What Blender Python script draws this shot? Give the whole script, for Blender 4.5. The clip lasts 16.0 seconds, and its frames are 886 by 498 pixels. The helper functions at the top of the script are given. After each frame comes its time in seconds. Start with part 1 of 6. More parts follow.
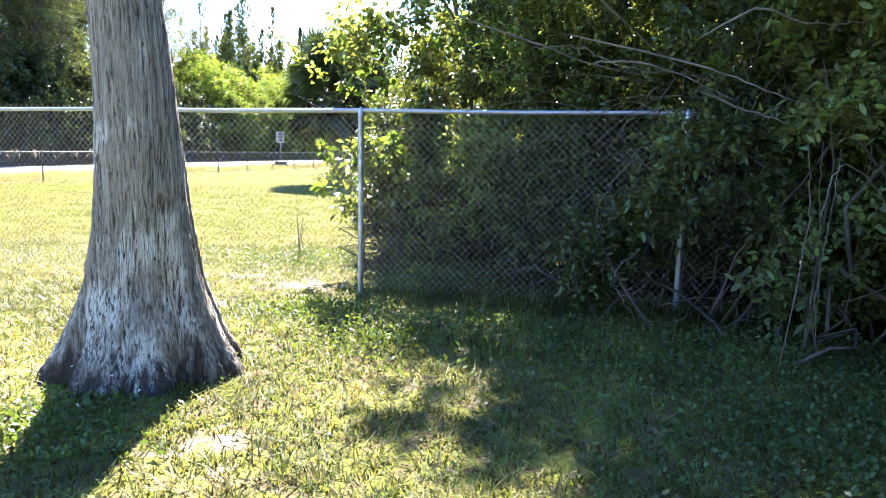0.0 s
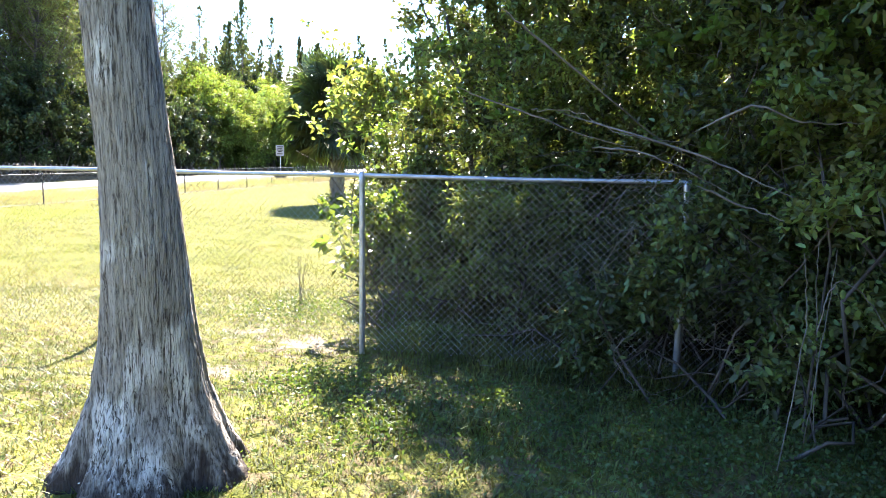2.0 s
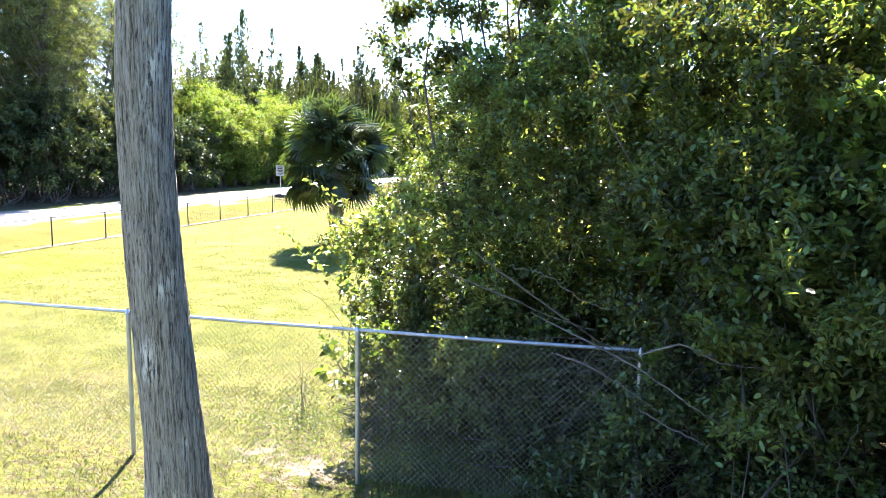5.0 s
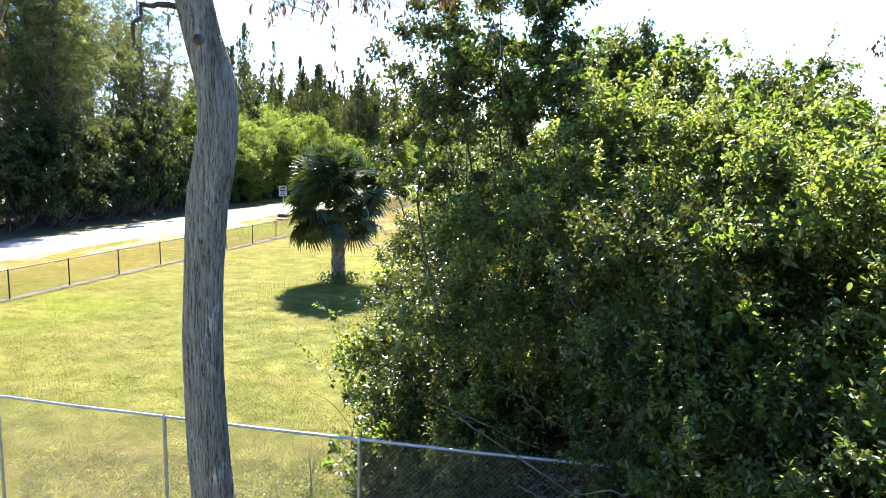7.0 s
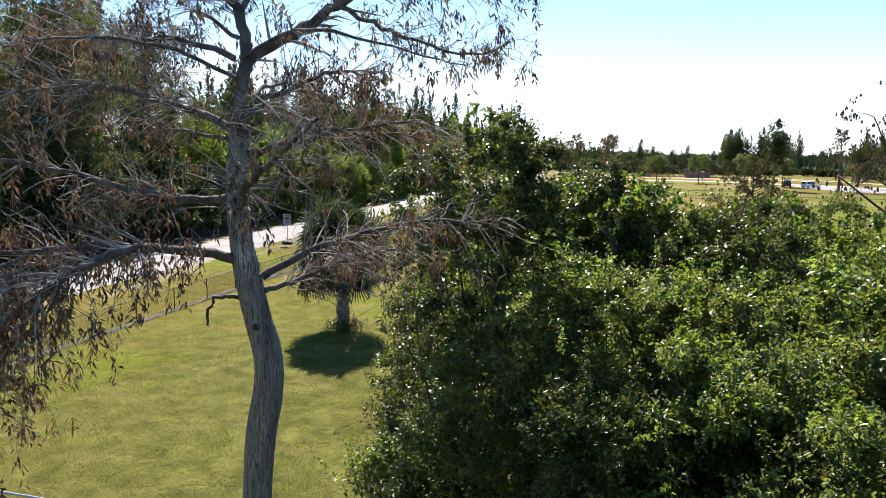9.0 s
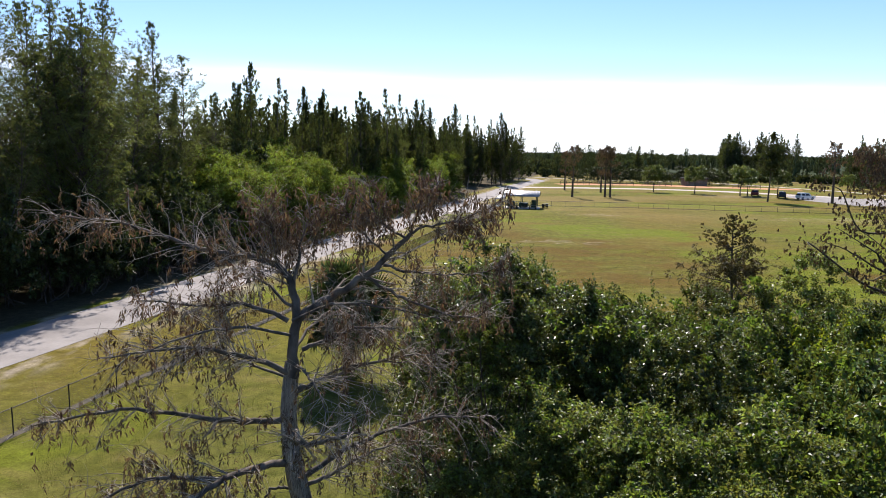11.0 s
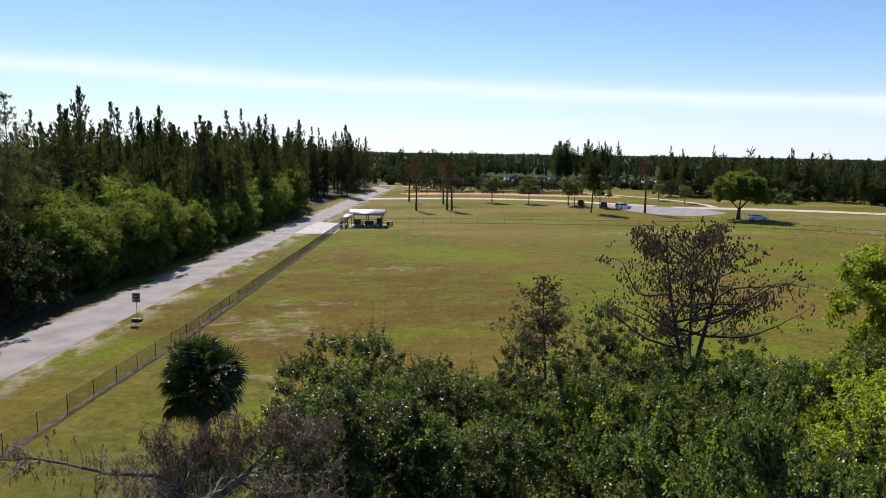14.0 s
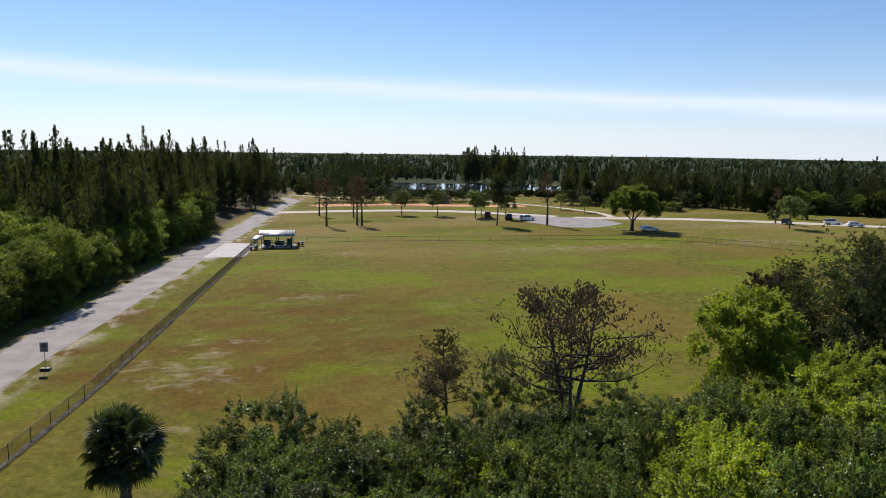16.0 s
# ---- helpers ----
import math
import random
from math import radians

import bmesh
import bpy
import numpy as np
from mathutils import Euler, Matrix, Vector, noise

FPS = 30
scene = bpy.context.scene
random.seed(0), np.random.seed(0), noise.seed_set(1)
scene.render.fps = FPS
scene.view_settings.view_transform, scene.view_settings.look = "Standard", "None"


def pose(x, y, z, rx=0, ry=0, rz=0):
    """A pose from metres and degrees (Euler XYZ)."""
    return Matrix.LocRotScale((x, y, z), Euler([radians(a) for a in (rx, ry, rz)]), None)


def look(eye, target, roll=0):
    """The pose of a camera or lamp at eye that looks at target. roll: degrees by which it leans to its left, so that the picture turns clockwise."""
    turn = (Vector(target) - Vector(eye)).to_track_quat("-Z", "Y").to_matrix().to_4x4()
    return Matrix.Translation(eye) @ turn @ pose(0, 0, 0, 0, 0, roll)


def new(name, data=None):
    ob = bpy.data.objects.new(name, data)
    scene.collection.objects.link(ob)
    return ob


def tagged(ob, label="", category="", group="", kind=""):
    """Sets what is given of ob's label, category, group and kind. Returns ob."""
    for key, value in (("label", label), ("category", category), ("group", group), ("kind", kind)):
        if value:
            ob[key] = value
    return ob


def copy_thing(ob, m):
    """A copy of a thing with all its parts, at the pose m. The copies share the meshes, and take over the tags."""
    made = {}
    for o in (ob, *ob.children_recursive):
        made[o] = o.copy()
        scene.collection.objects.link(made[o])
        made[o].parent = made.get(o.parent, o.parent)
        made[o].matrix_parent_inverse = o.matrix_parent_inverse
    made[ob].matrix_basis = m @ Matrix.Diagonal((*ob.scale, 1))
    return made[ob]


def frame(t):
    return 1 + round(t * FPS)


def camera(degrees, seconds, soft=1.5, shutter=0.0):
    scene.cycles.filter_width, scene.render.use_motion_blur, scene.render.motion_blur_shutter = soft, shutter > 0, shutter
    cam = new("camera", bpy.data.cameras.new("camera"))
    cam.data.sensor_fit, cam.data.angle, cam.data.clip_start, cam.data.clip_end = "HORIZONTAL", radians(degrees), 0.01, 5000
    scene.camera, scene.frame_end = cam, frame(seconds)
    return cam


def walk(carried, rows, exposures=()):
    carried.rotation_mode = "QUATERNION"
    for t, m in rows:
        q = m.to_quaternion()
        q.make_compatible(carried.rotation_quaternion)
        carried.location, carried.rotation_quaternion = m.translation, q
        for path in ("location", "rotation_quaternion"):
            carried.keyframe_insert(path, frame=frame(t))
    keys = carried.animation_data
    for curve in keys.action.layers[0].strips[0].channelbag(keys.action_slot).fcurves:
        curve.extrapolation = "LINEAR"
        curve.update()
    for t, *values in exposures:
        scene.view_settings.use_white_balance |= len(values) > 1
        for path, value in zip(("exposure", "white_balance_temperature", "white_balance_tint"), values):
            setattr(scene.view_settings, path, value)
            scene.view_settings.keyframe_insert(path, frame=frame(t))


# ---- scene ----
cam = camera(64.8, 16.0, soft=0.9)
PATH = [
    (0, (0.096, -2.036, 1.452), (-0.005, -0.058, 1.170), 1.10),
    (0.5, (0.075, -2.052, 1.574), (-0.031, -0.074, 1.295), 1.06),
    (1, (0.044, -2.028, 1.707), (-0.058, -0.049, 1.432), 0.93),
    (1.5, (0.050, -2.016, 1.860), (-0.051, -0.036, 1.592), 0.90),
    (2, (0.073, -2.011, 2.024), (-0.027, -0.031, 1.757), 0.87),
    (2.5, (0.087, -2.017, 2.203), (-0.013, -0.036, 1.940), 0.82),
    (3, (0.080, -2.043, 2.400), (-0.018, -0.062, 2.143), 0.85),
    (5.5, (0.256, -2.894, 4.206), (0.158, -0.915, 3.933), 1.03),
    (6, (0.283, -3.134, 4.640), (0.184, -1.155, 4.366), 1.00),
    (6.5, (0.353, -3.517, 5.095), (0.255, -1.538, 4.821), 0.99),
    (7, (0.425, -3.935, 5.619), (0.326, -1.956, 5.345), 0.98),
    (7.5, (0.491, -4.331, 6.215), (0.392, -2.353, 5.939), 0.85),
    (8, (0.564, -4.818, 6.862), (0.465, -2.841, 6.583), 0.76),
    (8.5, (0.575, -5.158, 7.493), (0.474, -3.180, 7.214), 0.77),
    (9, (0.569, -5.534, 8.189), (0.469, -3.556, 7.911), 0.67),
    (9.5, (0.592, -5.959, 8.960), (0.492, -3.982, 8.679), 0.76),
    (10, (0.653, -6.459, 9.718), (0.551, -4.482, 9.436), 0.83),
    (12.5, (0.598, -9.078, 13.631), (0.553, -7.098, 13.348), 0.96),
    (13, (0.650, -9.630, 14.323), (0.715, -7.651, 14.040), 1.01),
    (13.5, (0.737, -10.279, 14.994), (0.934, -8.309, 14.712), 0.99),
    (14, (0.792, -10.976, 15.709), (1.123, -9.023, 15.428), 0.91),
    (14.5, (0.842, -11.719, 16.617), (1.280, -9.787, 16.338), 0.82),
    (15, (0.751, -12.567, 17.712), (1.257, -10.652, 17.433), 0.79),
    (15.5, (0.640, -13.459, 18.885), (1.184, -11.555, 18.606), 0.73),
    (16, (0.538, -14.459, 20.094), (1.112, -12.564, 19.815), 0.75),
]
walk(cam, [(t, look(e, g, r)) for t, e, g, r in PATH],
     exposures=[(0.0, 3.38, 6450, 18), (3.0, 3.36, 6450, 18), (6.0, 3.2, 6450, 16), (7.0, 2.65, 6450, 16), (7.5, 2.42, 6450, 15), (8.0, 1.95, 6480, 13), (8.5, 1.52, 6460, 13), (9.0, 1.4, 6580, 15), (10.0, 1.08, 6600, 17), (12.5, 0.6, 6560, 18), (16.0, 0.27, 6540, 17)])

# ---- world and sun ----
SUN = Vector((-0.106, 0.712, 0.695))
world = bpy.data.worlds.new("sky")
scene.world = world
world.use_nodes = True
wn, wl = world.node_tree.nodes, world.node_tree.links
sky = wn.new("ShaderNodeTexSky")
sky.sky_type, sky.sun_disc = "NISHITA", False
sky.sun_elevation = math.asin(SUN.z)
sky.sun_rotation = math.atan2(SUN.x, SUN.y)
sky.air_density, sky.dust_density, sky.ozone_density = 1.0, 0.1, 3.0
bg = wn["Background"]
bg.inputs["Strength"].default_value = 0.082


def math_node(tree, op, a, b=None, clamp=False):
    n = tree.nodes.new("ShaderNodeMath")
    n.operation, n.use_clamp = op, clamp
    for i, v in enumerate((a, b)):
        if v is None:
            continue
        if isinstance(v, (int, float)):
            n.inputs[i].default_value = v
        else:
            tree.links.new(v, n.inputs[i])
    return n.outputs[0]


# a long thin veil of cirrus low over the horizon
wt = world.node_tree
wco = wn.new("ShaderNodeTexCoord")
wsep = wn.new("ShaderNodeSeparateXYZ")
wl.new(wco.outputs["Generated"], wsep.inputs[0])
az = math_node(wt, "ARCTAN2", wsep.outputs[0], wsep.outputs[1])
el = math_node(wt, "ARCSINE", wsep.outputs[2])
wmap = wn.new("ShaderNodeMapping")
wmap.inputs["Scale"].default_value = (2.0, 2.0, 22.0)
wl.new(wco.outputs["Generated"], wmap.inputs[0])
wno = wn.new("ShaderNodeTexNoise")
wno.inputs["Scale"].default_value, wno.inputs["Detail"].default_value = 2.2, 6.0
wl.new(wmap.outputs[0], wno.inputs[0])
mid_el = math_node(wt, "SUBTRACT", 0.0895, math_node(wt, "ADD", math_node(wt, "MULTIPLY", az, 0.0236), math_node(wt, "MULTIPLY", math_node(wt, "MULTIPLY", az, az), 0.020)))
off = math_node(wt, "SUBTRACT", el, mid_el)
off = math_node(wt, "ADD", off, math_node(wt, "MULTIPLY", math_node(wt, "SUBTRACT", wno.outputs[0], 0.5), 0.02))
veil = math_node(wt, "EXPONENT", math_node(wt, "MULTIPLY", math_node(wt, "POWER", math_node(wt, "DIVIDE", off, 0.0125), 2.0), -1.0))
low = math_node(wt, "EXPONENT", math_node(wt, "MULTIPLY", math_node(wt, "ABSOLUTE", el), -13.0))
veil = math_node(wt, "ADD", math_node(wt, "MULTIPLY", veil, 0.66), math_node(wt, "MULTIPLY", low, 0.60), clamp=True)
wmix = wn.new("ShaderNodeMix")
wmix.data_type = "RGBA"
wl.new(veil, wmix.inputs["Factor"])
wsat = wn.new("ShaderNodeHueSaturation")
wsat.inputs["Saturation"].default_value = 1.08
wtint = wn.new("ShaderNodeMix")
wtint.data_type, wtint.blend_type = "RGBA", "MULTIPLY"
wtint.inputs["Factor"].default_value = 1.0
wtint.inputs["B"].default_value = (0.86, 0.98, 1.12, 1)
wl.new(sky.outputs[0], wtint.inputs["A"])
wl.new(wtint.outputs["Result"], wsat.inputs["Color"])
wl.new(wsat.outputs[0], wmix.inputs["A"])
wmix.inputs["B"].default_value = (8.0, 9.5, 11.4, 1)
wl.new(wmix.outputs["Result"], bg.inputs["Color"])

sun_data = bpy.data.lights.new("sun", "SUN")
sun_data.energy, sun_data.angle, sun_data.color = 5.0, radians(0.55), (1.0, 0.96, 0.89)
sun_ob = new("sun", sun_data)
sun_ob.matrix_basis = look(SUN * 50, (0, 0, 0))


# ---- materials ----
def material(name, c1, c2, scale=4.0, rough=0.8, bump=0.0, bump_scale=40.0, island=0.0, trans=None, metal=0.0,
             spec=0.3, stretch=(1, 1, 1), c3=None, fine=0.25, objrand=0.0):
    m = bpy.data.materials.new(name)
    m.use_nodes = True
    t = m.node_tree
    n, l = t.nodes, t.links
    b = n["Principled BSDF"]
    b.inputs["Roughness"].default_value, b.inputs["Metallic"].default_value = rough, metal
    b.inputs["Specular IOR Level"].default_value = spec
    co = n.new("ShaderNodeTexCoord")
    mp = n.new("ShaderNodeMapping")
    mp.inputs["Scale"].default_value = stretch
    l.new(co.outputs["Object"], mp.inputs[0])
    big = n.new("ShaderNodeTexNoise")
    big.inputs["Scale"].default_value, big.inputs["Detail"].default_value = scale, 5.0
    l.new(mp.outputs[0], big.inputs[0])
    ramp = n.new("ShaderNodeValToRGB")
    ramp.color_ramp.elements[0].position, ramp.color_ramp.elements[1].position = 0.34, 0.66
    ramp.color_ramp.elements[0].color, ramp.color_ramp.elements[1].color = (*c1, 1), (*c2, 1)
    if c3:
        e = ramp.color_ramp.elements.new(0.74)
        e.color = (*c3, 1)
    l.new(big.outputs[0], ramp.inputs[0])
    small = n.new("ShaderNodeTexNoise")
    small.inputs["Scale"].default_value, small.inputs["Detail"].default_value = bump_scale, 4.0
    l.new(mp.outputs[0], small.inputs[0])
    hsv = n.new("ShaderNodeHueSaturation")
    l.new(ramp.outputs[0], hsv.inputs["Color"])
    val = math_node(t, "ADD", 1.0 - fine, math_node(t, "MULTIPLY", small.outputs[0], 2 * fine))
    if island:
        g = n.new("ShaderNodeNewGeometry")
        val = math_node(t, "MULTIPLY", val, math_node(t, "ADD", 1.0 - island, math_node(t, "MULTIPLY", g.outputs["Random Per Island"], 2 * island)))
        l.new(math_node(t, "ADD", 0.5 - 0.06 * island, math_node(t, "MULTIPLY", g.outputs["Random Per Island"], 0.12 * island)), hsv.inputs["Hue"])
    if objrand:
        oi = n.new("ShaderNodeObjectInfo")
        val = math_node(t, "MULTIPLY", val, math_node(t, "ADD", 1.0 - objrand, math_node(t, "MULTIPLY", oi.outputs["Random"], 2 * objrand)))
    l.new(val, hsv.inputs["Value"])
    l.new(hsv.outputs[0], b.inputs["Base Color"])
    if bump:
        bp = n.new("ShaderNodeBump")
        bp.inputs["Strength"].default_value, bp.inputs["Distance"].default_value = bump, 0.02
        l.new(small.outputs[0], bp.inputs["Height"])
        l.new(bp.outputs[0], b.inputs["Normal"])
    if trans:
        tr = n.new("ShaderNodeBsdfTranslucent")
        mc = n.new("ShaderNodeMix")
        mc.data_type, mc.blend_type = "RGBA", "MULTIPLY"
        mc.inputs["Factor"].default_value = 1.0
        l.new(hsv.outputs[0], mc.inputs["A"])
        mc.inputs["B"].default_value = (*trans[1], 1)
        l.new(mc.outputs["Result"], tr.inputs["Color"])
        ms = n.new("ShaderNodeMixShader")
        ms.inputs[0].default_value = trans[0]
        l.new(b.outputs[0], ms.inputs[1])
        l.new(tr.outputs[0], ms.inputs[2])
        l.new(ms.outputs[0], n["Material Output"].inputs[0])
    return m


M_LEAF = material("pepper_leaf", (0.036, 0.050, 0.018), (0.098, 0.124, 0.042), 0.5, 0.42, island=0.7, trans=(0.2, (2.6, 2.2, 0.8)), spec=0.26)
M_LEAF_YOUNG = material("young_leaf", (0.055, 0.090, 0.024), (0.106, 0.150, 0.042), 1.0, 0.45, island=0.4, trans=(0.5, (2.0, 1.9, 0.7)), spec=0.3)
M_LEAF_MID = material("thicket_leaf", (0.058, 0.086, 0.025), (0.156, 0.196, 0.058), 0.35, 0.4, island=0.7, trans=(0.24, (2.2, 1.9, 0.8)), spec=0.18, objrand=0.45)
# sapling leaf; on near shrubs its lighter tone stands in for skylight
M_LEAF_SAP_LIT = material("sapling_and_lit_leaf", (0.069, 0.096, 0.033), (0.150, 0.182, 0.061), 0.8, 0.42, island=0.65, trans=(0.42, (2.1, 1.9, 0.8)), spec=0.36)
M_LEAF_BRIGHT = material("bright_leaf", (0.150, 0.200, 0.024), (0.250, 0.310, 0.044), 0.5, 0.5, island=0.35, trans=(0.42, (2.0, 1.85, 0.6)), objrand=0.15)
M_LEAF_EDGE = material("roadside_leaf", (0.055, 0.085, 0.018), (0.145, 0.185, 0.042), 0.4, 0.55, island=0.6, trans=(0.40, (2.0, 1.85, 0.7)), spec=0.12, objrand=0.5)
M_NEEDLE = material("pine_needle", (0.038, 0.054, 0.023), (0.094, 0.112, 0.048), 0.3, 0.6, island=0.45, trans=(0.38, (2.2, 2.0, 0.9)), objrand=0.25, spec=0.06)
M_CONIFER = material("dark_conifer_needle", (0.024, 0.037, 0.016), (0.066, 0.079, 0.034), 0.25, 0.8, island=0.45, trans=(0.33, (2.0, 1.8, 0.8)), objrand=0.35, spec=0.06)
M_FAR = material("far_canopy", (0.030, 0.044, 0.020), (0.075, 0.090, 0.040), 0.02, 0.85, island=0.45, trans=(0.15, (2.0, 1.8, 0.8)), spec=0.04)
M_CYP_LEAF = material("cypress_dry_leaf", (0.068, 0.050, 0.034), (0.17, 0.122, 0.076), 2.0, 0.85, island=0.5, trans=(0.22, (1.7, 1.3, 0.9)))
M_WIRE = material("weathered_wire", (0.26, 0.255, 0.245), (0.43, 0.425, 0.41), 9.0, 0.42, metal=0.5, spec=0.5)
M_DRY = material("dry_foliage", (0.085, 0.06, 0.035), (0.17, 0.125, 0.065), 1.5, 0.8, island=0.45, trans=(0.3, (1.6, 1.3, 0.9)))
M_WOODY = material("shrub_wood", (0.035, 0.028, 0.023), (0.11, 0.09, 0.072), 3.0, 0.85)
M_TWIG = material("twig", (0.13, 0.108, 0.086), (0.37, 0.322, 0.266), 3.0, 0.85, island=0.25)
M_CAS_BARK = material("casuarina_bark", (0.035, 0.029, 0.025), (0.095, 0.082, 0.07), 4.0, 0.9, bump=0.5, stretch=(1, 1, 0.3))
M_LEAF_DARK = material("understory_leaf", (0.020, 0.034, 0.012), (0.052, 0.072, 0.024), 0.4, 0.55, island=0.5, trans=(0.28, (2.2, 1.9, 0.8)), objrand=0.3)
M_SIGN = material("faded_sign_face", (0.26, 0.26, 0.255), (0.36, 0.36, 0.35), 3.0, 0.6)
M_TRUNK_DARK = material("dark_bark", (0.05, 0.04, 0.03), (0.12, 0.10, 0.08), 3.0, 0.9, bump=0.5, stretch=(1, 1, 0.2))
M_PALM = material("palm_frond_green", (0.03, 0.048, 0.018), (0.07, 0.095, 0.034), 2.0, 0.4, island=0.35, trans=(0.25, (2.0, 2.0, 0.8)), spec=0.5)
M_BOOT = material("palm_boot", (0.16, 0.13, 0.10), (0.30, 0.26, 0.20), 6.0, 0.9, bump=0.4, island=0.25)
M_GALV = material("galvanised_steel", (0.30, 0.32, 0.34), (0.44, 0.46, 0.48), 8.0, 0.42, bump=0.05, metal=0.75, spec=0.5)
M_BLACK = material("black_vinyl", (0.02, 0.02, 0.02), (0.045, 0.042, 0.04), 6.0, 0.5)
M_ASPHALT = material("worn_asphalt", (0.19, 0.174, 0.158), (0.275, 0.255, 0.233), 0.35, 0.9, bump=0.15, bump_scale=6, fine=0.18)
M_SAND = material("pale_sand_track", (0.38, 0.34, 0.28), (0.48, 0.43, 0.36), 0.15, 0.95, bump=0.2, bump_scale=4, fine=0.2)
M_CLAY = material("orange_clay", (0.42, 0.17, 0.07), (0.55, 0.30, 0.15), 0.1, 0.95, fine=0.2)
M_CONCRETE = material("concrete", (0.36, 0.345, 0.32), (0.46, 0.445, 0.41), 0.8, 0.9, bump=0.1)
M_STRIP = material("mow_strip", (0.05, 0.045, 0.03), (0.13, 0.11, 0.08), 1.1, 0.95, bump=0.3, bump_scale=8)
M_WATER = material("lake_water", (0.02, 0.035, 0.05), (0.03, 0.045, 0.06), 0.1, 0.06, bump=0.05, bump_scale=1.5, spec=0.6)
M_WHITE = material("white_paint", (0.70, 0.70, 0.69), (0.80, 0.80, 0.79), 2.0, 0.5, fine=0.1)
M_ROOF = material("white_metal_roof", (0.17, 0.175, 0.175), (0.30, 0.30, 0.295), 1.0, 0.45, metal=0.2, fine=0.15)
M_DKGREEN = material("dark_green_paint", (0.02, 0.045, 0.03), (0.03, 0.06, 0.045), 3.0, 0.5)
M_WOOD = material("weathered_wood", (0.13, 0.10, 0.08), (0.22, 0.18, 0.14), 3.0, 0.85, stretch=(1, 1, 0.1))
M_GLASS = material("dark_glass", (0.02, 0.022, 0.025), (0.03, 0.033, 0.036), 1.0, 0.08, spec=0.6)
M_TYRE = material("tyre_rubber", (0.02, 0.02, 0.02), (0.03, 0.03, 0.03), 8.0, 0.9)
M_GRASS = material("grass_blade", (0.049, 0.063, 0.018), (0.127, 0.134, 0.042), 1.8, 0.5, island=0.7, trans=(0.4, (1.9, 1.65, 0.75)), c3=(0.175, 0.155, 0.066), spec=0.2)
M_FIELD = material("field_grass_blade", (0.078, 0.098, 0.022), (0.16, 0.168, 0.045), 0.7, 0.6, island=0.6, trans=(0.35, (1.7, 1.5, 0.8)), c3=(0.24, 0.19, 0.09), spec=0.08)
M_WEED = material("weed_leaf", (0.038, 0.065, 0.018), (0.095, 0.13, 0.036), 2.0, 0.5, island=0.4, trans=(0.35, (1.9, 1.8, 0.8)))
# grey-tan bark toned down, with the thicket's shade put into its colour
M_BRANCH = material("shaded_branch_bark", (0.07, 0.06, 0.048), (0.17, 0.148, 0.12), 5.0, 0.85)
M_VINE = material("pale_vine", (0.12, 0.10, 0.076), (0.27, 0.232, 0.186), 5.0, 0.85)


SANDY = ((-1.72, 5.15, 0.33), (-2.27, 4.0, 0.22), (-0.74, 3.42, 0.2), (-1.02, 0.8, 0.15), (-0.14, 3.6, 0.16), (-2.45, 5.6, 0.2))


SOIL = ((-0.75, 3.55, 0.34), (-0.1, 3.25, 0.3), (0.75, 3.2, 0.22), (1.1, 0.75, 0.24), (1.7, 1.9, 0.3), (-1.35, 3.75, 0.25))


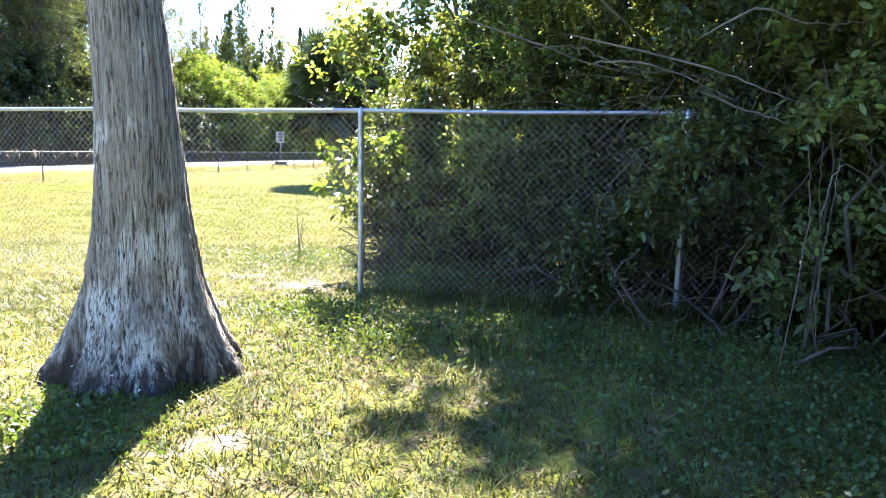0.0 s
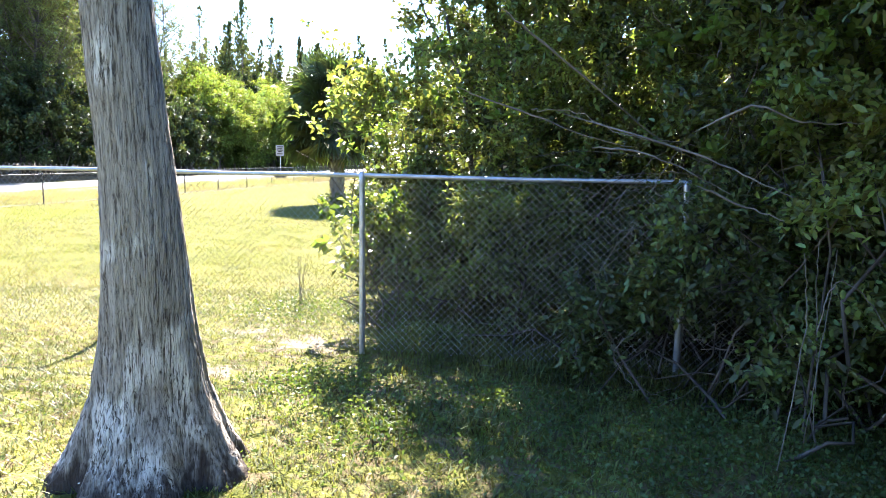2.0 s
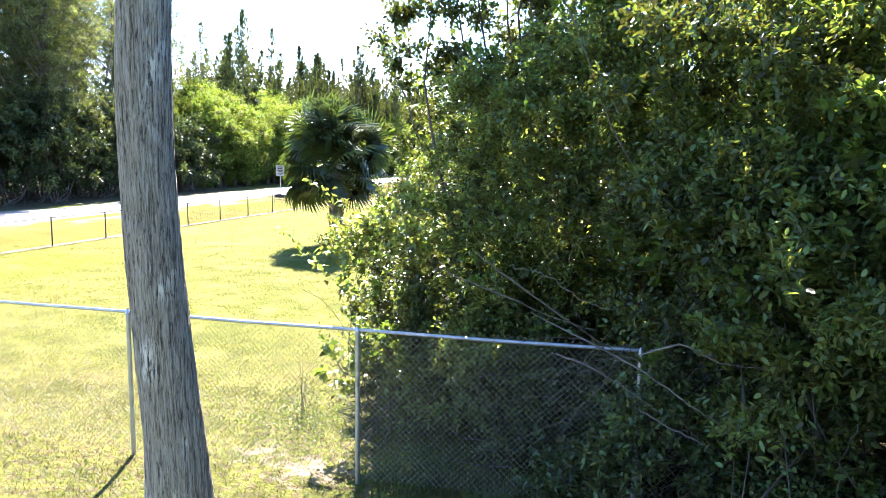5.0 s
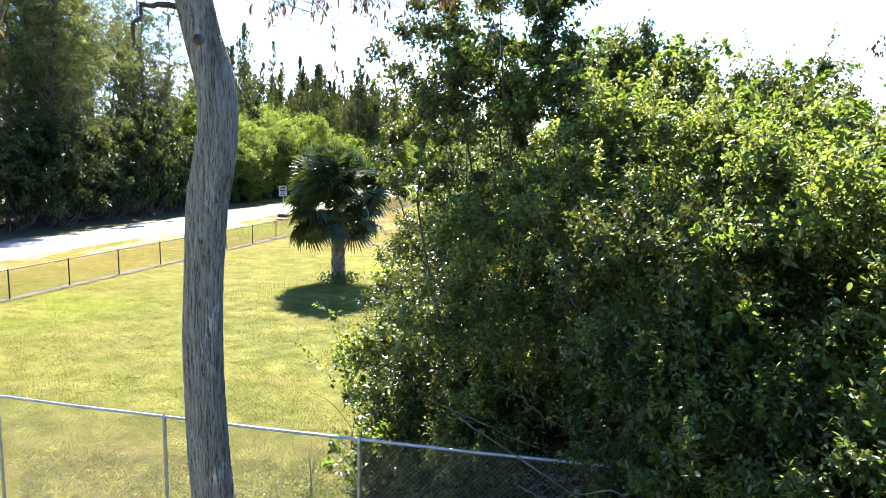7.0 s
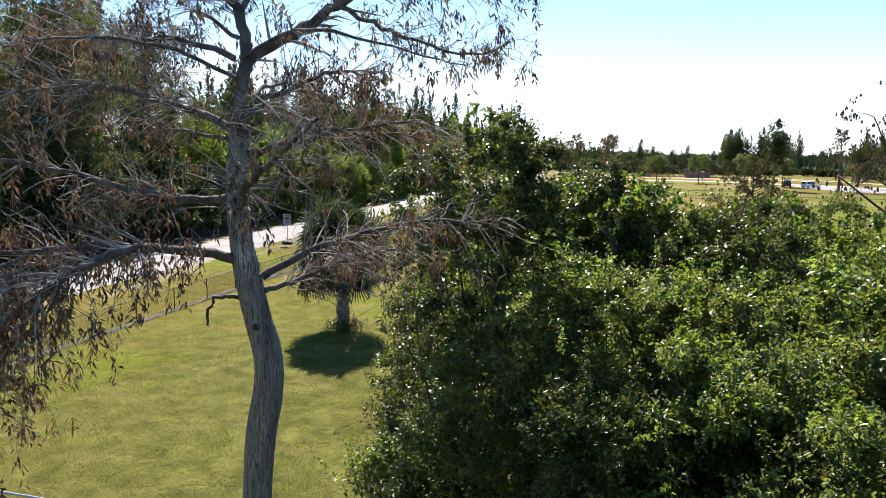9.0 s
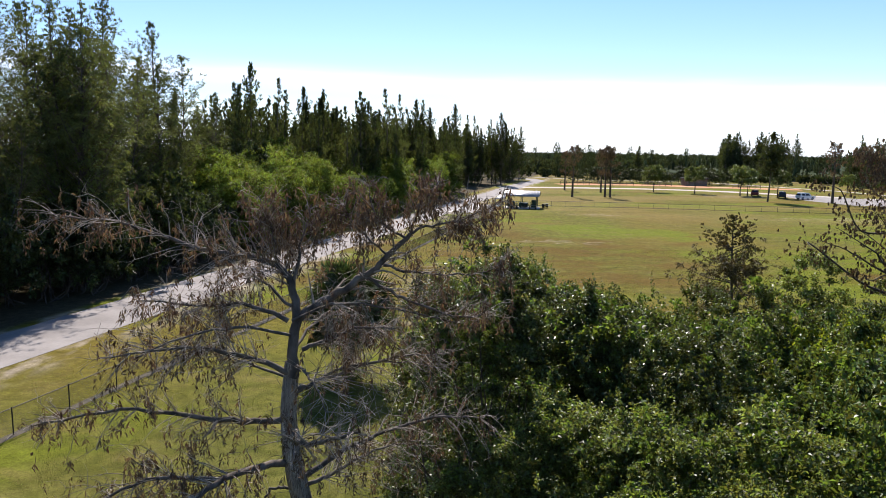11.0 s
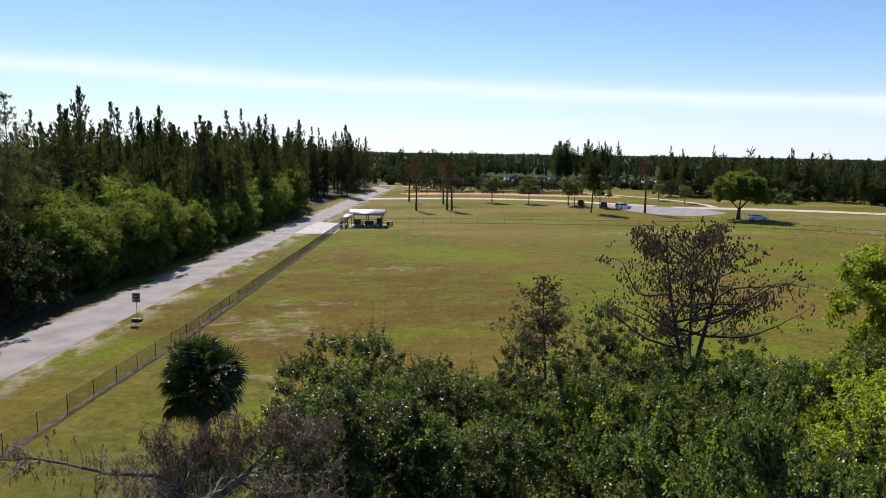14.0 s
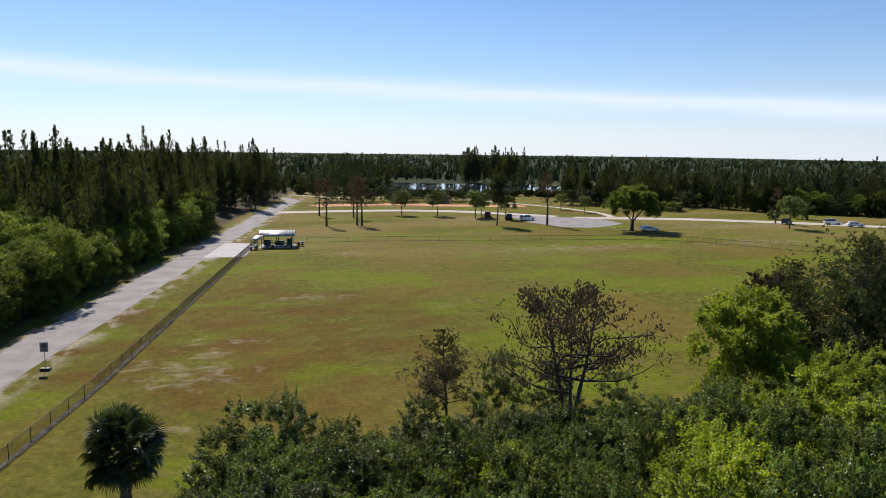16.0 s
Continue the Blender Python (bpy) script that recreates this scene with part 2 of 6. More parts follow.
def ground_material():
    m = bpy.data.materials.new("park_lawn")
    m.use_nodes = True
    t = m.node_tree
    n, l = t.nodes, t.links
    b = n["Principled BSDF"]
    b.inputs["Roughness"].default_value, b.inputs["Specular IOR Level"].default_value = 0.95, 0.05
    geo = n.new("ShaderNodeNewGeometry")
    sep = n.new("ShaderNodeSeparateXYZ")
    l.new(geo.outputs["Position"], sep.inputs[0])

    def noise_at(scale, detail=5.0, stretch=None, rough=0.5):
        q = n.new("ShaderNodeTexNoise")
        q.inputs["Roughness"].default_value = rough
        q.inputs["Scale"].default_value, q.inputs["Detail"].default_value = scale, detail
        src = geo.outputs["Position"]
        if stretch:
            mp = n.new("ShaderNodeMapping")
            mp.inputs["Scale"].default_value = stretch
            l.new(src, mp.inputs[0])
            src = mp.outputs[0]
        l.new(src, q.inputs[0])
        return q.outputs[0]

    def blend(fac, a, bcol):
        q = n.new("ShaderNodeMix")
        q.data_type = "RGBA"
        l.new(fac, q.inputs["Factor"])
        for s, v in (("A", a), ("B", bcol)):
            if isinstance(v, tuple):
                q.inputs[s].default_value = (*v, 1)
            else:
                l.new(v, q.inputs[s])
        return q.outputs["Result"]

    def step(v, lo, hi):
        q = n.new("ShaderNodeMapRange")
        q.interpolation_type = "SMOOTHSTEP"
        l.new(v, q.inputs[0])
        q.inputs[1].default_value, q.inputs[2].default_value = lo, hi
        return q.outputs[0]

    def near(cx, cy, rx, ry, ragged=0.5, freq=0.6):
        dx = math_node(t, "DIVIDE", math_node(t, "SUBTRACT", sep.outputs[0], cx), rx)
        dy = math_node(t, "DIVIDE", math_node(t, "SUBTRACT", sep.outputs[1], cy), ry)
        d = math_node(t, "SQRT", math_node(t, "ADD", math_node(t, "MULTIPLY", dx, dx), math_node(t, "MULTIPLY", dy, dy)))
        d = math_node(t, "ADD", d, math_node(t, "MULTIPLY", math_node(t, "SUBTRACT", noise_at(freq), 0.5), 3 * ragged))
        return step(d, 1.1, 0.7)

    away = step(sep.outputs[1], 16.0, 34.0)
    lawn = blend(step(noise_at(0.9), 0.35, 0.65), (0.075, 0.081, 0.016), (0.120, 0.119, 0.030))
    field = blend(step(noise_at(0.8, 8.0, None, 0.65), 0.35, 0.65), (0.078, 0.080, 0.012), (0.130, 0.122, 0.020))
    green = blend(away, lawn, field)
    col = blend(math_node(t, "MULTIPLY", step(noise_at(0.045, 6.0, (1, 0.6, 1)), 0.44, 0.62), math_node(t, "ADD", 0.15, math_node(t, "MULTIPLY", away, 0.85))), green, (0.130, 0.100, 0.020))
    col = blend(math_node(t, "MULTIPLY", step(noise_at(0.06, 7.0, (0.7, 1, 1)), 0.49, 0.58), 0.9), col, (0.112, 0.134, 0.011))
    col = blend(math_node(t, "MULTIPLY", step(noise_at(0.45, 9.0, (0.6, 1, 1), 0.65), 0.5, 0.66), 0.5), col, (0.152, 0.118, 0.042))
    col = blend(math_node(t, "MULTIPLY", near(6, 62, 24, 26, 0.9, 0.06), math_node(t, "MULTIPLY", step(noise_at(0.16, 9.0, (0.7, 1, 1), 0.6), 0.36, 0.60), 0.85)), col, (0.102, 0.062, 0.014))
    col = blend(math_node(t, "MULTIPLY", step(noise_at(0.2, 9.0, (0.45, 1, 1)), 0.63, 0.78), 0.5), col, (0.22, 0.175, 0.09))
    dry = math_node(t, "MULTIPLY", step(sep.outputs[1], 95.0, 135.0), step(noise_at(0.035, 7.0, (0.5, 1.4, 1)), 0.42, 0.6))
    col = blend(math_node(t, "MULTIPLY", dry, 0.75), col, (0.185, 0.142, 0.050))
    # worn sandy places, streaked along the mowing
    grit = step(noise_at(1.1, 9.0, (0.5, 1, 1)), 0.38, 0.62)
    for cx, cy, rx, ry in ((-3.8, 50.5, 3.4, 3.2), (21.8, 119.4, 3.6, 1.2), (-0.5, 60, 2.5, 1.5), (-4.6, 37.5, 1.4, 1.2),
                           (11, 80, 4, 1.2), (75, 118, 16, 2.5), (118, 118, 9, 3), (128, 150, 20, 4), (70, 182, 10, 3), (150, 205, 20, 3)):
        q = near(cx, cy, rx * 1.2, ry * 1.3, 1.9, 0.35)
        col = blend(math_node(t, "MULTIPLY", math_node(t, "MULTIPLY", q, grit), 0.42), col, (0.29, 0.235, 0.165))
    # bare sandy spots close to the fence
    for cx, cy, r in SANDY:
        col = blend(math_node(t, "MULTIPLY", near(cx, cy, r * 1.3, r * 1.0, 2.2, 5.0), 0.7), col, (0.19, 0.155, 0.118))
    soil = math_node(t, "MULTIPLY", step(noise_at(9.0, 8.0), 0.46, 0.62), math_node(t, "MULTIPLY", step(sep.outputs[1], 12.0, 7.0), 0.8))
    col = blend(soil, col, (0.095, 0.068, 0.042))
    for cx, cy, r in SOIL:
        col = blend(math_node(t, "MULTIPLY", near(cx, cy, r * 1.3, r * 0.8, 2.2, 4.0), 0.6), col, (0.06, 0.042, 0.028))
    # litter under the thicket, coloured darker to stand in for its shade
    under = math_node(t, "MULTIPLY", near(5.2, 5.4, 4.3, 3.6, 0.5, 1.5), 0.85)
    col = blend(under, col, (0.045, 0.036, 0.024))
    # worn verge beside the road
    line = math_node(t, "ADD", -31.17, math_node(t, "MULTIPLY", sep.outputs[1], 0.202))
    u = math_node(t, "SUBTRACT", sep.outputs[0], line)
    verge = math_node(t, "MULTIPLY", step(u, 6.0, 3.2), step(u, 2.0, 2.6))
    verge = math_node(t, "MULTIPLY", verge, step(noise_at(0.5, 6.0, (1, 0.45, 1)), 0.42, 0.6))
    col = blend(math_node(t, "MULTIPLY", verge, 0.8), col, (0.34, 0.29, 0.23))
    # leaf litter under the trees beyond the road
    edge = math_node(t, "MULTIPLY", step(u, -4.4, -3.2), step(u, -2.3, -2.9))
    col = blend(math_node(t, "MULTIPLY", math_node(t, "MULTIPLY", edge, step(noise_at(0.6, 6.0, (1, 0.4, 1)), 0.4, 0.58)), 0.75), col, (0.32, 0.27, 0.21))
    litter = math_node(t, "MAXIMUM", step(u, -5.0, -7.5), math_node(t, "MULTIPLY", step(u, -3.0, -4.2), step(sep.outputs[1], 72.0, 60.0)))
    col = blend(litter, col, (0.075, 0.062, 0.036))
    # far plain
    col = blend(step(sep.outputs[1], 330, 420), col, (0.028, 0.04, 0.016))
    fine = math_node(t, "MULTIPLY", math_node(t, "ADD", 0.45, math_node(t, "MULTIPLY", noise_at(11.0, 8.0), 1.1)), math_node(t, "ADD", 0.15, math_node(t, "MULTIPLY", noise_at(2.2, 9.0, None, 0.75), 1.7)))
    mid = math_node(t, "MULTIPLY", math_node(t, "ADD", 0.66, math_node(t, "MULTIPLY", noise_at(1.7, 6.0), 0.68)), math_node(t, "ADD", 0.6, math_node(t, "MULTIPLY", noise_at(0.5, 9.0, (0.8, 1, 1), 0.7), 0.8)))
    hsv = n.new("ShaderNodeHueSaturation")
    hsv.inputs["Saturation"].default_value = 1.03
    l.new(col, hsv.inputs["Color"])
    l.new(math_node(t, "MULTIPLY", fine, mid), hsv.inputs["Value"])
    l.new(hsv.outputs[0], b.inputs["Base Color"])
    bp = n.new("ShaderNodeBump")
    bp.inputs["Strength"].default_value, bp.inputs["Distance"].default_value = 0.7, 0.05
    l.new(noise_at(22.0, 4.0), bp.inputs["Height"])
    l.new(bp.outputs[0], b.inputs["Normal"])
    return m


# ---- mesh helpers ----
def mesh_of(name, verts, quads, mat, smooth=False):
    verts, quads = np.asarray(verts, np.float32).reshape(-1, 3), np.asarray(quads, np.int32).reshape(-1, 4)
    me = bpy.data.meshes.new(name)
    me.vertices.add(len(verts))
    me.vertices.foreach_set("co", verts.ravel())
    me.loops.add(quads.size)
    me.loops.foreach_set("vertex_index", quads.ravel())
    me.polygons.add(len(quads))
    me.polygons.foreach_set("loop_start", np.arange(0, quads.size, 4, dtype=np.int32))
    if smooth:
        me.polygons.foreach_set("use_smooth", np.ones(len(quads), bool))
    me.update(calc_edges=True)
    me.materials.append(mat)
    return me


class Geo:
    """Gathers quads of one part."""

    def __init__(self):
        self.v, self.q, self.n = [], [], 0

    def add(self, v, q):
        v = np.asarray(v, np.float64).reshape(-1, 3)
        self.v.append(v)
        self.q.append(np.asarray(q).reshape(-1, 4) + self.n)
        self.n += len(v)

    def tube(self, pts, radii, sides=6, caps=True):
        pts = np.asarray(pts, float)
        radii = np.broadcast_to(np.asarray(radii, float), (len(pts),))
        d = np.gradient(pts, axis=0)
        d /= np.linalg.norm(d, axis=1)[:, None] + 1e-9
        ref = np.array([0.31, 0.17, 0.93]) if abs(d[0][2]) < 0.8 else np.array([1.0, 0.1, 0.0])
        a = np.cross(d, ref)
        a /= np.linalg.norm(a, axis=1)[:, None] + 1e-9
        b = np.cross(d, a)
        th = np.linspace(0, 2 * np.pi, sides, endpoint=False)
        ring = pts[:, None] + radii[:, None, None] * (np.cos(th)[None, :, None] * a[:, None] + np.sin(th)[None, :, None] * b[:, None])
        k, i = np.meshgrid(np.arange(len(pts) - 1), np.arange(sides), indexing="ij")
        j = (i + 1) % sides
        q = np.stack([k * sides + i, k * sides + j, (k + 1) * sides + j, (k + 1) * sides + i], -1)
        self.add(ring, q)
        if caps and sides == 4:
            m = (len(pts) - 1) * sides
            self.add(ring.reshape(-1, 3)[[0, 1, 2, 3, m, m + 1, m + 2, m + 3]], [[3, 2, 1, 0], [4, 5, 6, 7]])

    def box(self, lo, hi):
        (x0, y0, z0), (x1, y1, z1) = lo, hi
        v = [(x0, y0, z0), (x1, y0, z0), (x1, y1, z0), (x0, y1, z0), (x0, y0, z1), (x1, y0, z1), (x1, y1, z1), (x0, y1, z1)]
        self.add(v, [(3, 2, 1, 0), (4, 5, 6, 7), (0, 1, 5, 4), (1, 2, 6, 5), (2, 3, 7, 6), (3, 0, 4, 7)])

    def leaves(self, p, d, length, width, fold=0.18, droop=0.15, face=0.0, oval=False):
        """One folded leaf for each base point p along direction d."""
        p, d = np.asarray(p, float), np.asarray(d, float)
        d = d / (np.linalg.norm(d, axis=1)[:, None] + 1e-9)
        r = np.random.normal(size=p.shape) + np.array([0.0, 0.25, 1.0]) * face
        side = np.cross(d, r)
        side /= np.linalg.norm(side, axis=1)[:, None] + 1e-9
        up = np.cross(side, d)
        length, width = np.broadcast_to(length, len(p))[:, None], np.broadcast_to(width, len(p))[:, None]
        m = p + d * length * 0.5 + up * width * fold
        tip = p + d * length
        tip[:, 2] -= droop * length[:, 0]
        if oval:
            a, b = p + (tip - p) * 0.28, p + (tip - p) * 0.70
            lift = up * width * fold
            v = np.stack([p, a + side * width * 0.44 + lift, b + side * width * 0.42 + lift, tip, b - side * width * 0.42 + lift, a - side * width * 0.44 + lift], 1)
            i = np.arange(len(p))[:, None] * 6
            self.add(v, np.concatenate([i + np.array([0, 1, 2, 3]), i + np.array([0, 3, 4, 5])], 1).reshape(-1, 4))
            return
        v = np.stack([p, m + side * width * 0.5, tip, m - side * width * 0.5], 1)
        self.add(v, np.arange(4 * len(p)))

    def mesh(self, name, mat, smooth=False):
        return mesh_of(name, np.concatenate(self.v), np.concatenate(self.q), mat, smooth)


def part(name, geo, mat, parent, label="", smooth=False):
    ob = new(name, geo.mesh(name, mat, smooth) if isinstance(geo, Geo) else geo)
    ob.parent = parent
    return tagged(ob, label)


def thing(name, label, category, group="", kind="", at=(0, 0, 0)):
    ob = new(name)
    ob.empty_display_size = 0.2
    ob.location = at
    return tagged(ob, label, category, group, kind)


def sheet(name, pts, z, mat, label, kind="structure", thick=0.05):
    """A flat slab over a polygon given in order."""
    bm = bmesh.new()
    f = bm.faces.new([bm.verts.new((x, y, z)) for x, y in pts])
    if f.normal.z < 0:
        f.normal_flip()
    bmesh.ops.triangulate(bm, faces=bm.faces[:])
    me = bpy.data.meshes.new(name)
    bm.to_mesh(me)
    bm.free()
    me.materials.append(mat)
    return tagged(new(name, me), label, name.split("_")[0], kind=kind)


def ribbon(name, line, half, z, mat, label, wobble=0.15, step=2.0):
    """A strip of constant width along a line on the ground, with slightly ragged edges."""
    line = np.array(line, float)
    seg = np.linalg.norm(np.diff(line, axis=0), axis=1)
    s = np.concatenate([[0], np.cumsum(seg)])
    u = np.linspace(0, s[-1], max(int(s[-1] / step), 2))
    c = np.stack([np.interp(u, s, line[:, 0]), np.interp(u, s, line[:, 1])], 1)
    k = np.ones(7) / 7
    if len(c) > 20:
        for a in (0, 1):
            c[3:-3, a] = np.convolve(c[:, a], k, "valid")
    d = np.gradient(c, axis=0)
    d /= np.linalg.norm(d, axis=1)[:, None]
    nrm = np.stack([-d[:, 1], d[:, 0]], 1)
    rng = np.random.default_rng(5)
    off = [np.convolve(rng.normal(size=len(c) + 4), np.ones(5) / 5, "valid") * wobble for _ in (0, 1)]
    left, right = c + nrm * (half + off[0])[:, None], c - nrm * (half + off[1])[:, None]
    g = Geo()
    v = np.stack([np.c_[right, np.full(len(c), z)], np.c_[left, np.full(len(c), z)]], 1).reshape(-1, 3)
    i = np.arange(len(c) - 1) * 2
    g.add(v, np.stack([i, i + 2, i + 3, i + 1], 1))
    return tagged(new(name, g.mesh(name, mat)), label, name.split("_")[0], kind="structure")


def smooth_path(pts, n):
    """Points along a smooth curve through the given ones."""
    pts = np.array(pts, float)
    t = np.linspace(0, len(pts) - 1, n)
    k = np.clip(t.astype(int), 0, len(pts) - 2)
    f = (t - k)[:, None]
    p0, p1, p2, p3 = (pts[np.clip(k + o, 0, len(pts) - 1)] for o in (-1, 0, 1, 2))
    return 0.5 * (2 * p1 + (p2 - p0) * f + (2 * p0 - 5 * p1 + 4 * p2 - p3) * f ** 2 + (3 * p1 - p0 - 3 * p2 + p3) * f ** 3)


def unit(v):
    v = np.asarray(v, float)
    return v / (np.linalg.norm(v, axis=-1, keepdims=True) + 1e-9)


# ---- ground, roads, water ----
def ground_z(x, y):
    """The lawn lies a hand's width higher on the near side of the fence."""
    f = np.clip((4.35 - 0.175 * (np.asarray(x, float) + 1.11) - np.asarray(y, float)) / 1.7, 0, 1)
    return 0.16 * f * f * (3 - 2 * f)


def build_ground():
    g = Geo()
    xs = np.concatenate([np.linspace(-2500, -60, 8), np.linspace(-40, -14, 8), np.linspace(-12, 12, 61), np.linspace(16, 60, 12), np.linspace(80, 2500, 9)])
    ys = np.concatenate([np.linspace(-400, -30, 4), np.linspace(-20, -8, 4), np.linspace(-6, 9, 61), np.linspace(12, 60, 13), np.linspace(80, 3500, 16)])
    X, Y = np.meshgrid(xs, ys, indexing="ij")
    i, j = np.meshgrid(np.arange(len(xs) - 1), np.arange(len(ys) - 1), indexing="ij")
    k = i * len(ys) + j
    g.add(np.stack([X, Y, ground_z(X, Y)], -1), np.stack([k, k + len(ys), k + len(ys) + 1, k + 1], -1))
    return tagged(new("ground", g.mesh("ground", ground_material())), "mown park lawn with worn brown and sandy patches, thicket shade painted in", "ground", kind="structure")


def road_x(y):
    return -31.17 + 0.202 * y


build_ground()
ribbon("road", [(road_x(y), y) for y in range(-60, 250, 10)] + [(24, 262), (20, 280), (6, 290)], 2.75, 0.02, M_ASPHALT, "sunlit worn grey asphalt park road", 0.12)
ribbon("road_2", [(6.9, 210.6), (32.3, 214.1), (52.9, 214.4), (72.6, 208.1), (87.5, 194.9), (97.6, 184.6)], 3.4, 0.012, M_SAND, "pale gravel park road across the field")
ribbon("road_3", [(101.7, 179.8), (124.5, 174.3), (140.5, 167.8), (160.8, 155.1), (183.3, 137.3), (229.9, 92.5)], 3.6, 0.012, M_SAND, "pale gravel road past the shade tree")
ribbon("path", [(21.9, 300.0), (43.4, 278.8), (66.8, 274.7), (90.5, 267.8), (108.7, 232.9), (115.9, 214.8), (119.2, 193.7), (115.4, 180.9)], 1.3, 0.012, M_SAND, "pale sand footpath behind the play area")
sheet("pavement", [(82.0, 169.8), (86.1, 155.8), (93.1, 153.5), (100.0, 156.0), (108.3, 162.1), (107.8, 175.9), (91.6, 188.3), (83.6, 190.0)], 0.016, M_ASPHALT, "grey asphalt turning area beside the lawn")
sheet("driveway", [(-4.9, 119.7), (2.4, 119.0), (5.4, 137.7), (-1.1, 139.8)], 0.026, M_CONCRETE, "pale concrete driveway from the road to the fence")
sheet("water", [(62.0, 316.0), (70.0, 372.0), (84.0, 420.0), (128.0, 398.0), (168.0, 380.0), (205.0, 362.0), (188.0, 318.0), (166.0, 284.0), (140.0, 290.0), (104.0, 302.0)], 0.03, M_WATER, "dark blue lake among the trees")
ribbon("clay_patch", [(28.2, 235.9), (45.7, 241.1), (59.4, 242.3), (77.2, 232.2), (91.9, 228.6), (104.8, 225.2)], 5.0, 0.014, M_CLAY, "bare orange clay round the play area", 1.2)


# ---- plants: builders ----
def lobe_tips(lobes, n, rng, low=-0.55, inner=0.72):
    """Points and outward directions on a heap of rounded lobes, with an uneven surface."""
    lobes = np.array(lobes, float)
    w = (lobes[:, 3] * lobes[:, 4] + lobes[:, 4] * lobes[:, 5] + lobes[:, 3] * lobes[:, 5])
    k = rng.choice(len(lobes), n, p=w / w.sum())
    d = unit(rng.normal(size=(n, 3)))
    d[:, 2] = np.where(d[:, 2] < low, -d[:, 2], d[:, 2])
    c, r = lobes[k, :3], lobes[k, 3:]
    bump = 1 + 0.16 * np.sin(d[:, 0] * 7 + k) * np.sin(d[:, 1] * 6 + 2 * k) + 0.14 * np.sin(d[:, 2] * 9 + d[:, 0] * 5 + k)
    f = inner + (1.04 - inner) * rng.random(n) ** 0.6
    return c + d * r * (f * bump)[:, None], unit(d / r)


def clump_tips(lobes, n, rng, low=-0.55, size=0.42, each=16, inner=0.6):
    """The same, gathered in rounded clumps with dark gaps between them."""
    c, d = lobe_tips(lobes, max(n // each, 4), rng, low, inner)
    r = size * (0.55 + 0.8 * rng.random(len(c)))
    k = np.repeat(np.arange(len(c)), each)
    e = unit(rng.normal(size=(len(k), 3)) + d[k] * 0.7 + np.array([0, 0, 0.35]))
    return c[k] + e * (r[k] * (0.55 + 0.5 * rng.random(len(k))))[:, None] * np.array([1, 1, 0.8]), e


def sprays(geo, p, d, per, length, width, rng, spread=0.85, reach=0.3, up=0.25, droop=0.15, oval=False):
    """Short leafy shoots at the points p."""
    n = len(p)
    pp = np.repeat(p, per, 0) - np.repeat(d, per, 0) * (rng.random((n * per, 1)) * reach)
    pp += rng.normal(size=pp.shape) * length * 0.35
    dd = unit(np.repeat(d, per, 0) * 0.5 + rng.normal(size=pp.shape) * spread + np.array([0, 0, up]))
    geo.leaves(pp, dd, length * (0.7 + 0.6 * rng.random(len(pp))), width * (0.75 + 0.5 * rng.random(len(pp))), droop=droop, face=1.4, oval=oval)


def rosettes(geo, p, d, per, length, width, rng, oval=False):
    """Whorls of leaves round each shoot tip."""
    n = len(p)
    k = np.repeat(np.arange(n), per)
    f = np.tile(np.linspace(0, 1, per), n)[:, None]
    size = np.repeat(0.7 + 0.6 * rng.random(n), per)
    dd = unit(d[k] * (0.15 + 1.1 * f) + unit(rng.normal(size=(len(k), 3))) * 0.95 + np.array([0, 0, 0.15]))
    geo.leaves(p[k] + d[k] * f * length * 0.8, dd, length * size * (1.15 - 0.45 * f[:, 0]), width * size, droop=0.12, face=1.0, oval=oval)


def stems(geo, lobes, rng, r0=0.05, per=3, sides=5, base=(0, 0), spread=0.5):
    """Crooked stems from the ground into the lobes."""
    for lb in lobes:
        for _ in range(per):
            s = np.array([base[0] + rng.normal() * spread, base[1] + rng.normal() * spread, 0.0])
            e = np.array(lb[:3]) + rng.normal(size=3) * np.array(lb[3:]) * 0.45
            m1, m2 = s * 0.65 + e * 0.35 + rng.normal(size=3) * 0.32, s * 0.3 + e * 0.7 + rng.normal(size=3) * 0.3
            m1[2] = max(m1[2], 0.3)
            pts = smooth_path([s, m1, m2, e], 9)
            pts[1:-1] += rng.normal(size=(7, 3)) * 0.05
            geo.tube(pts, np.linspace(r0 * (0.6 + 0.6 * rng.random()), r0 * 0.2, 9), sides)


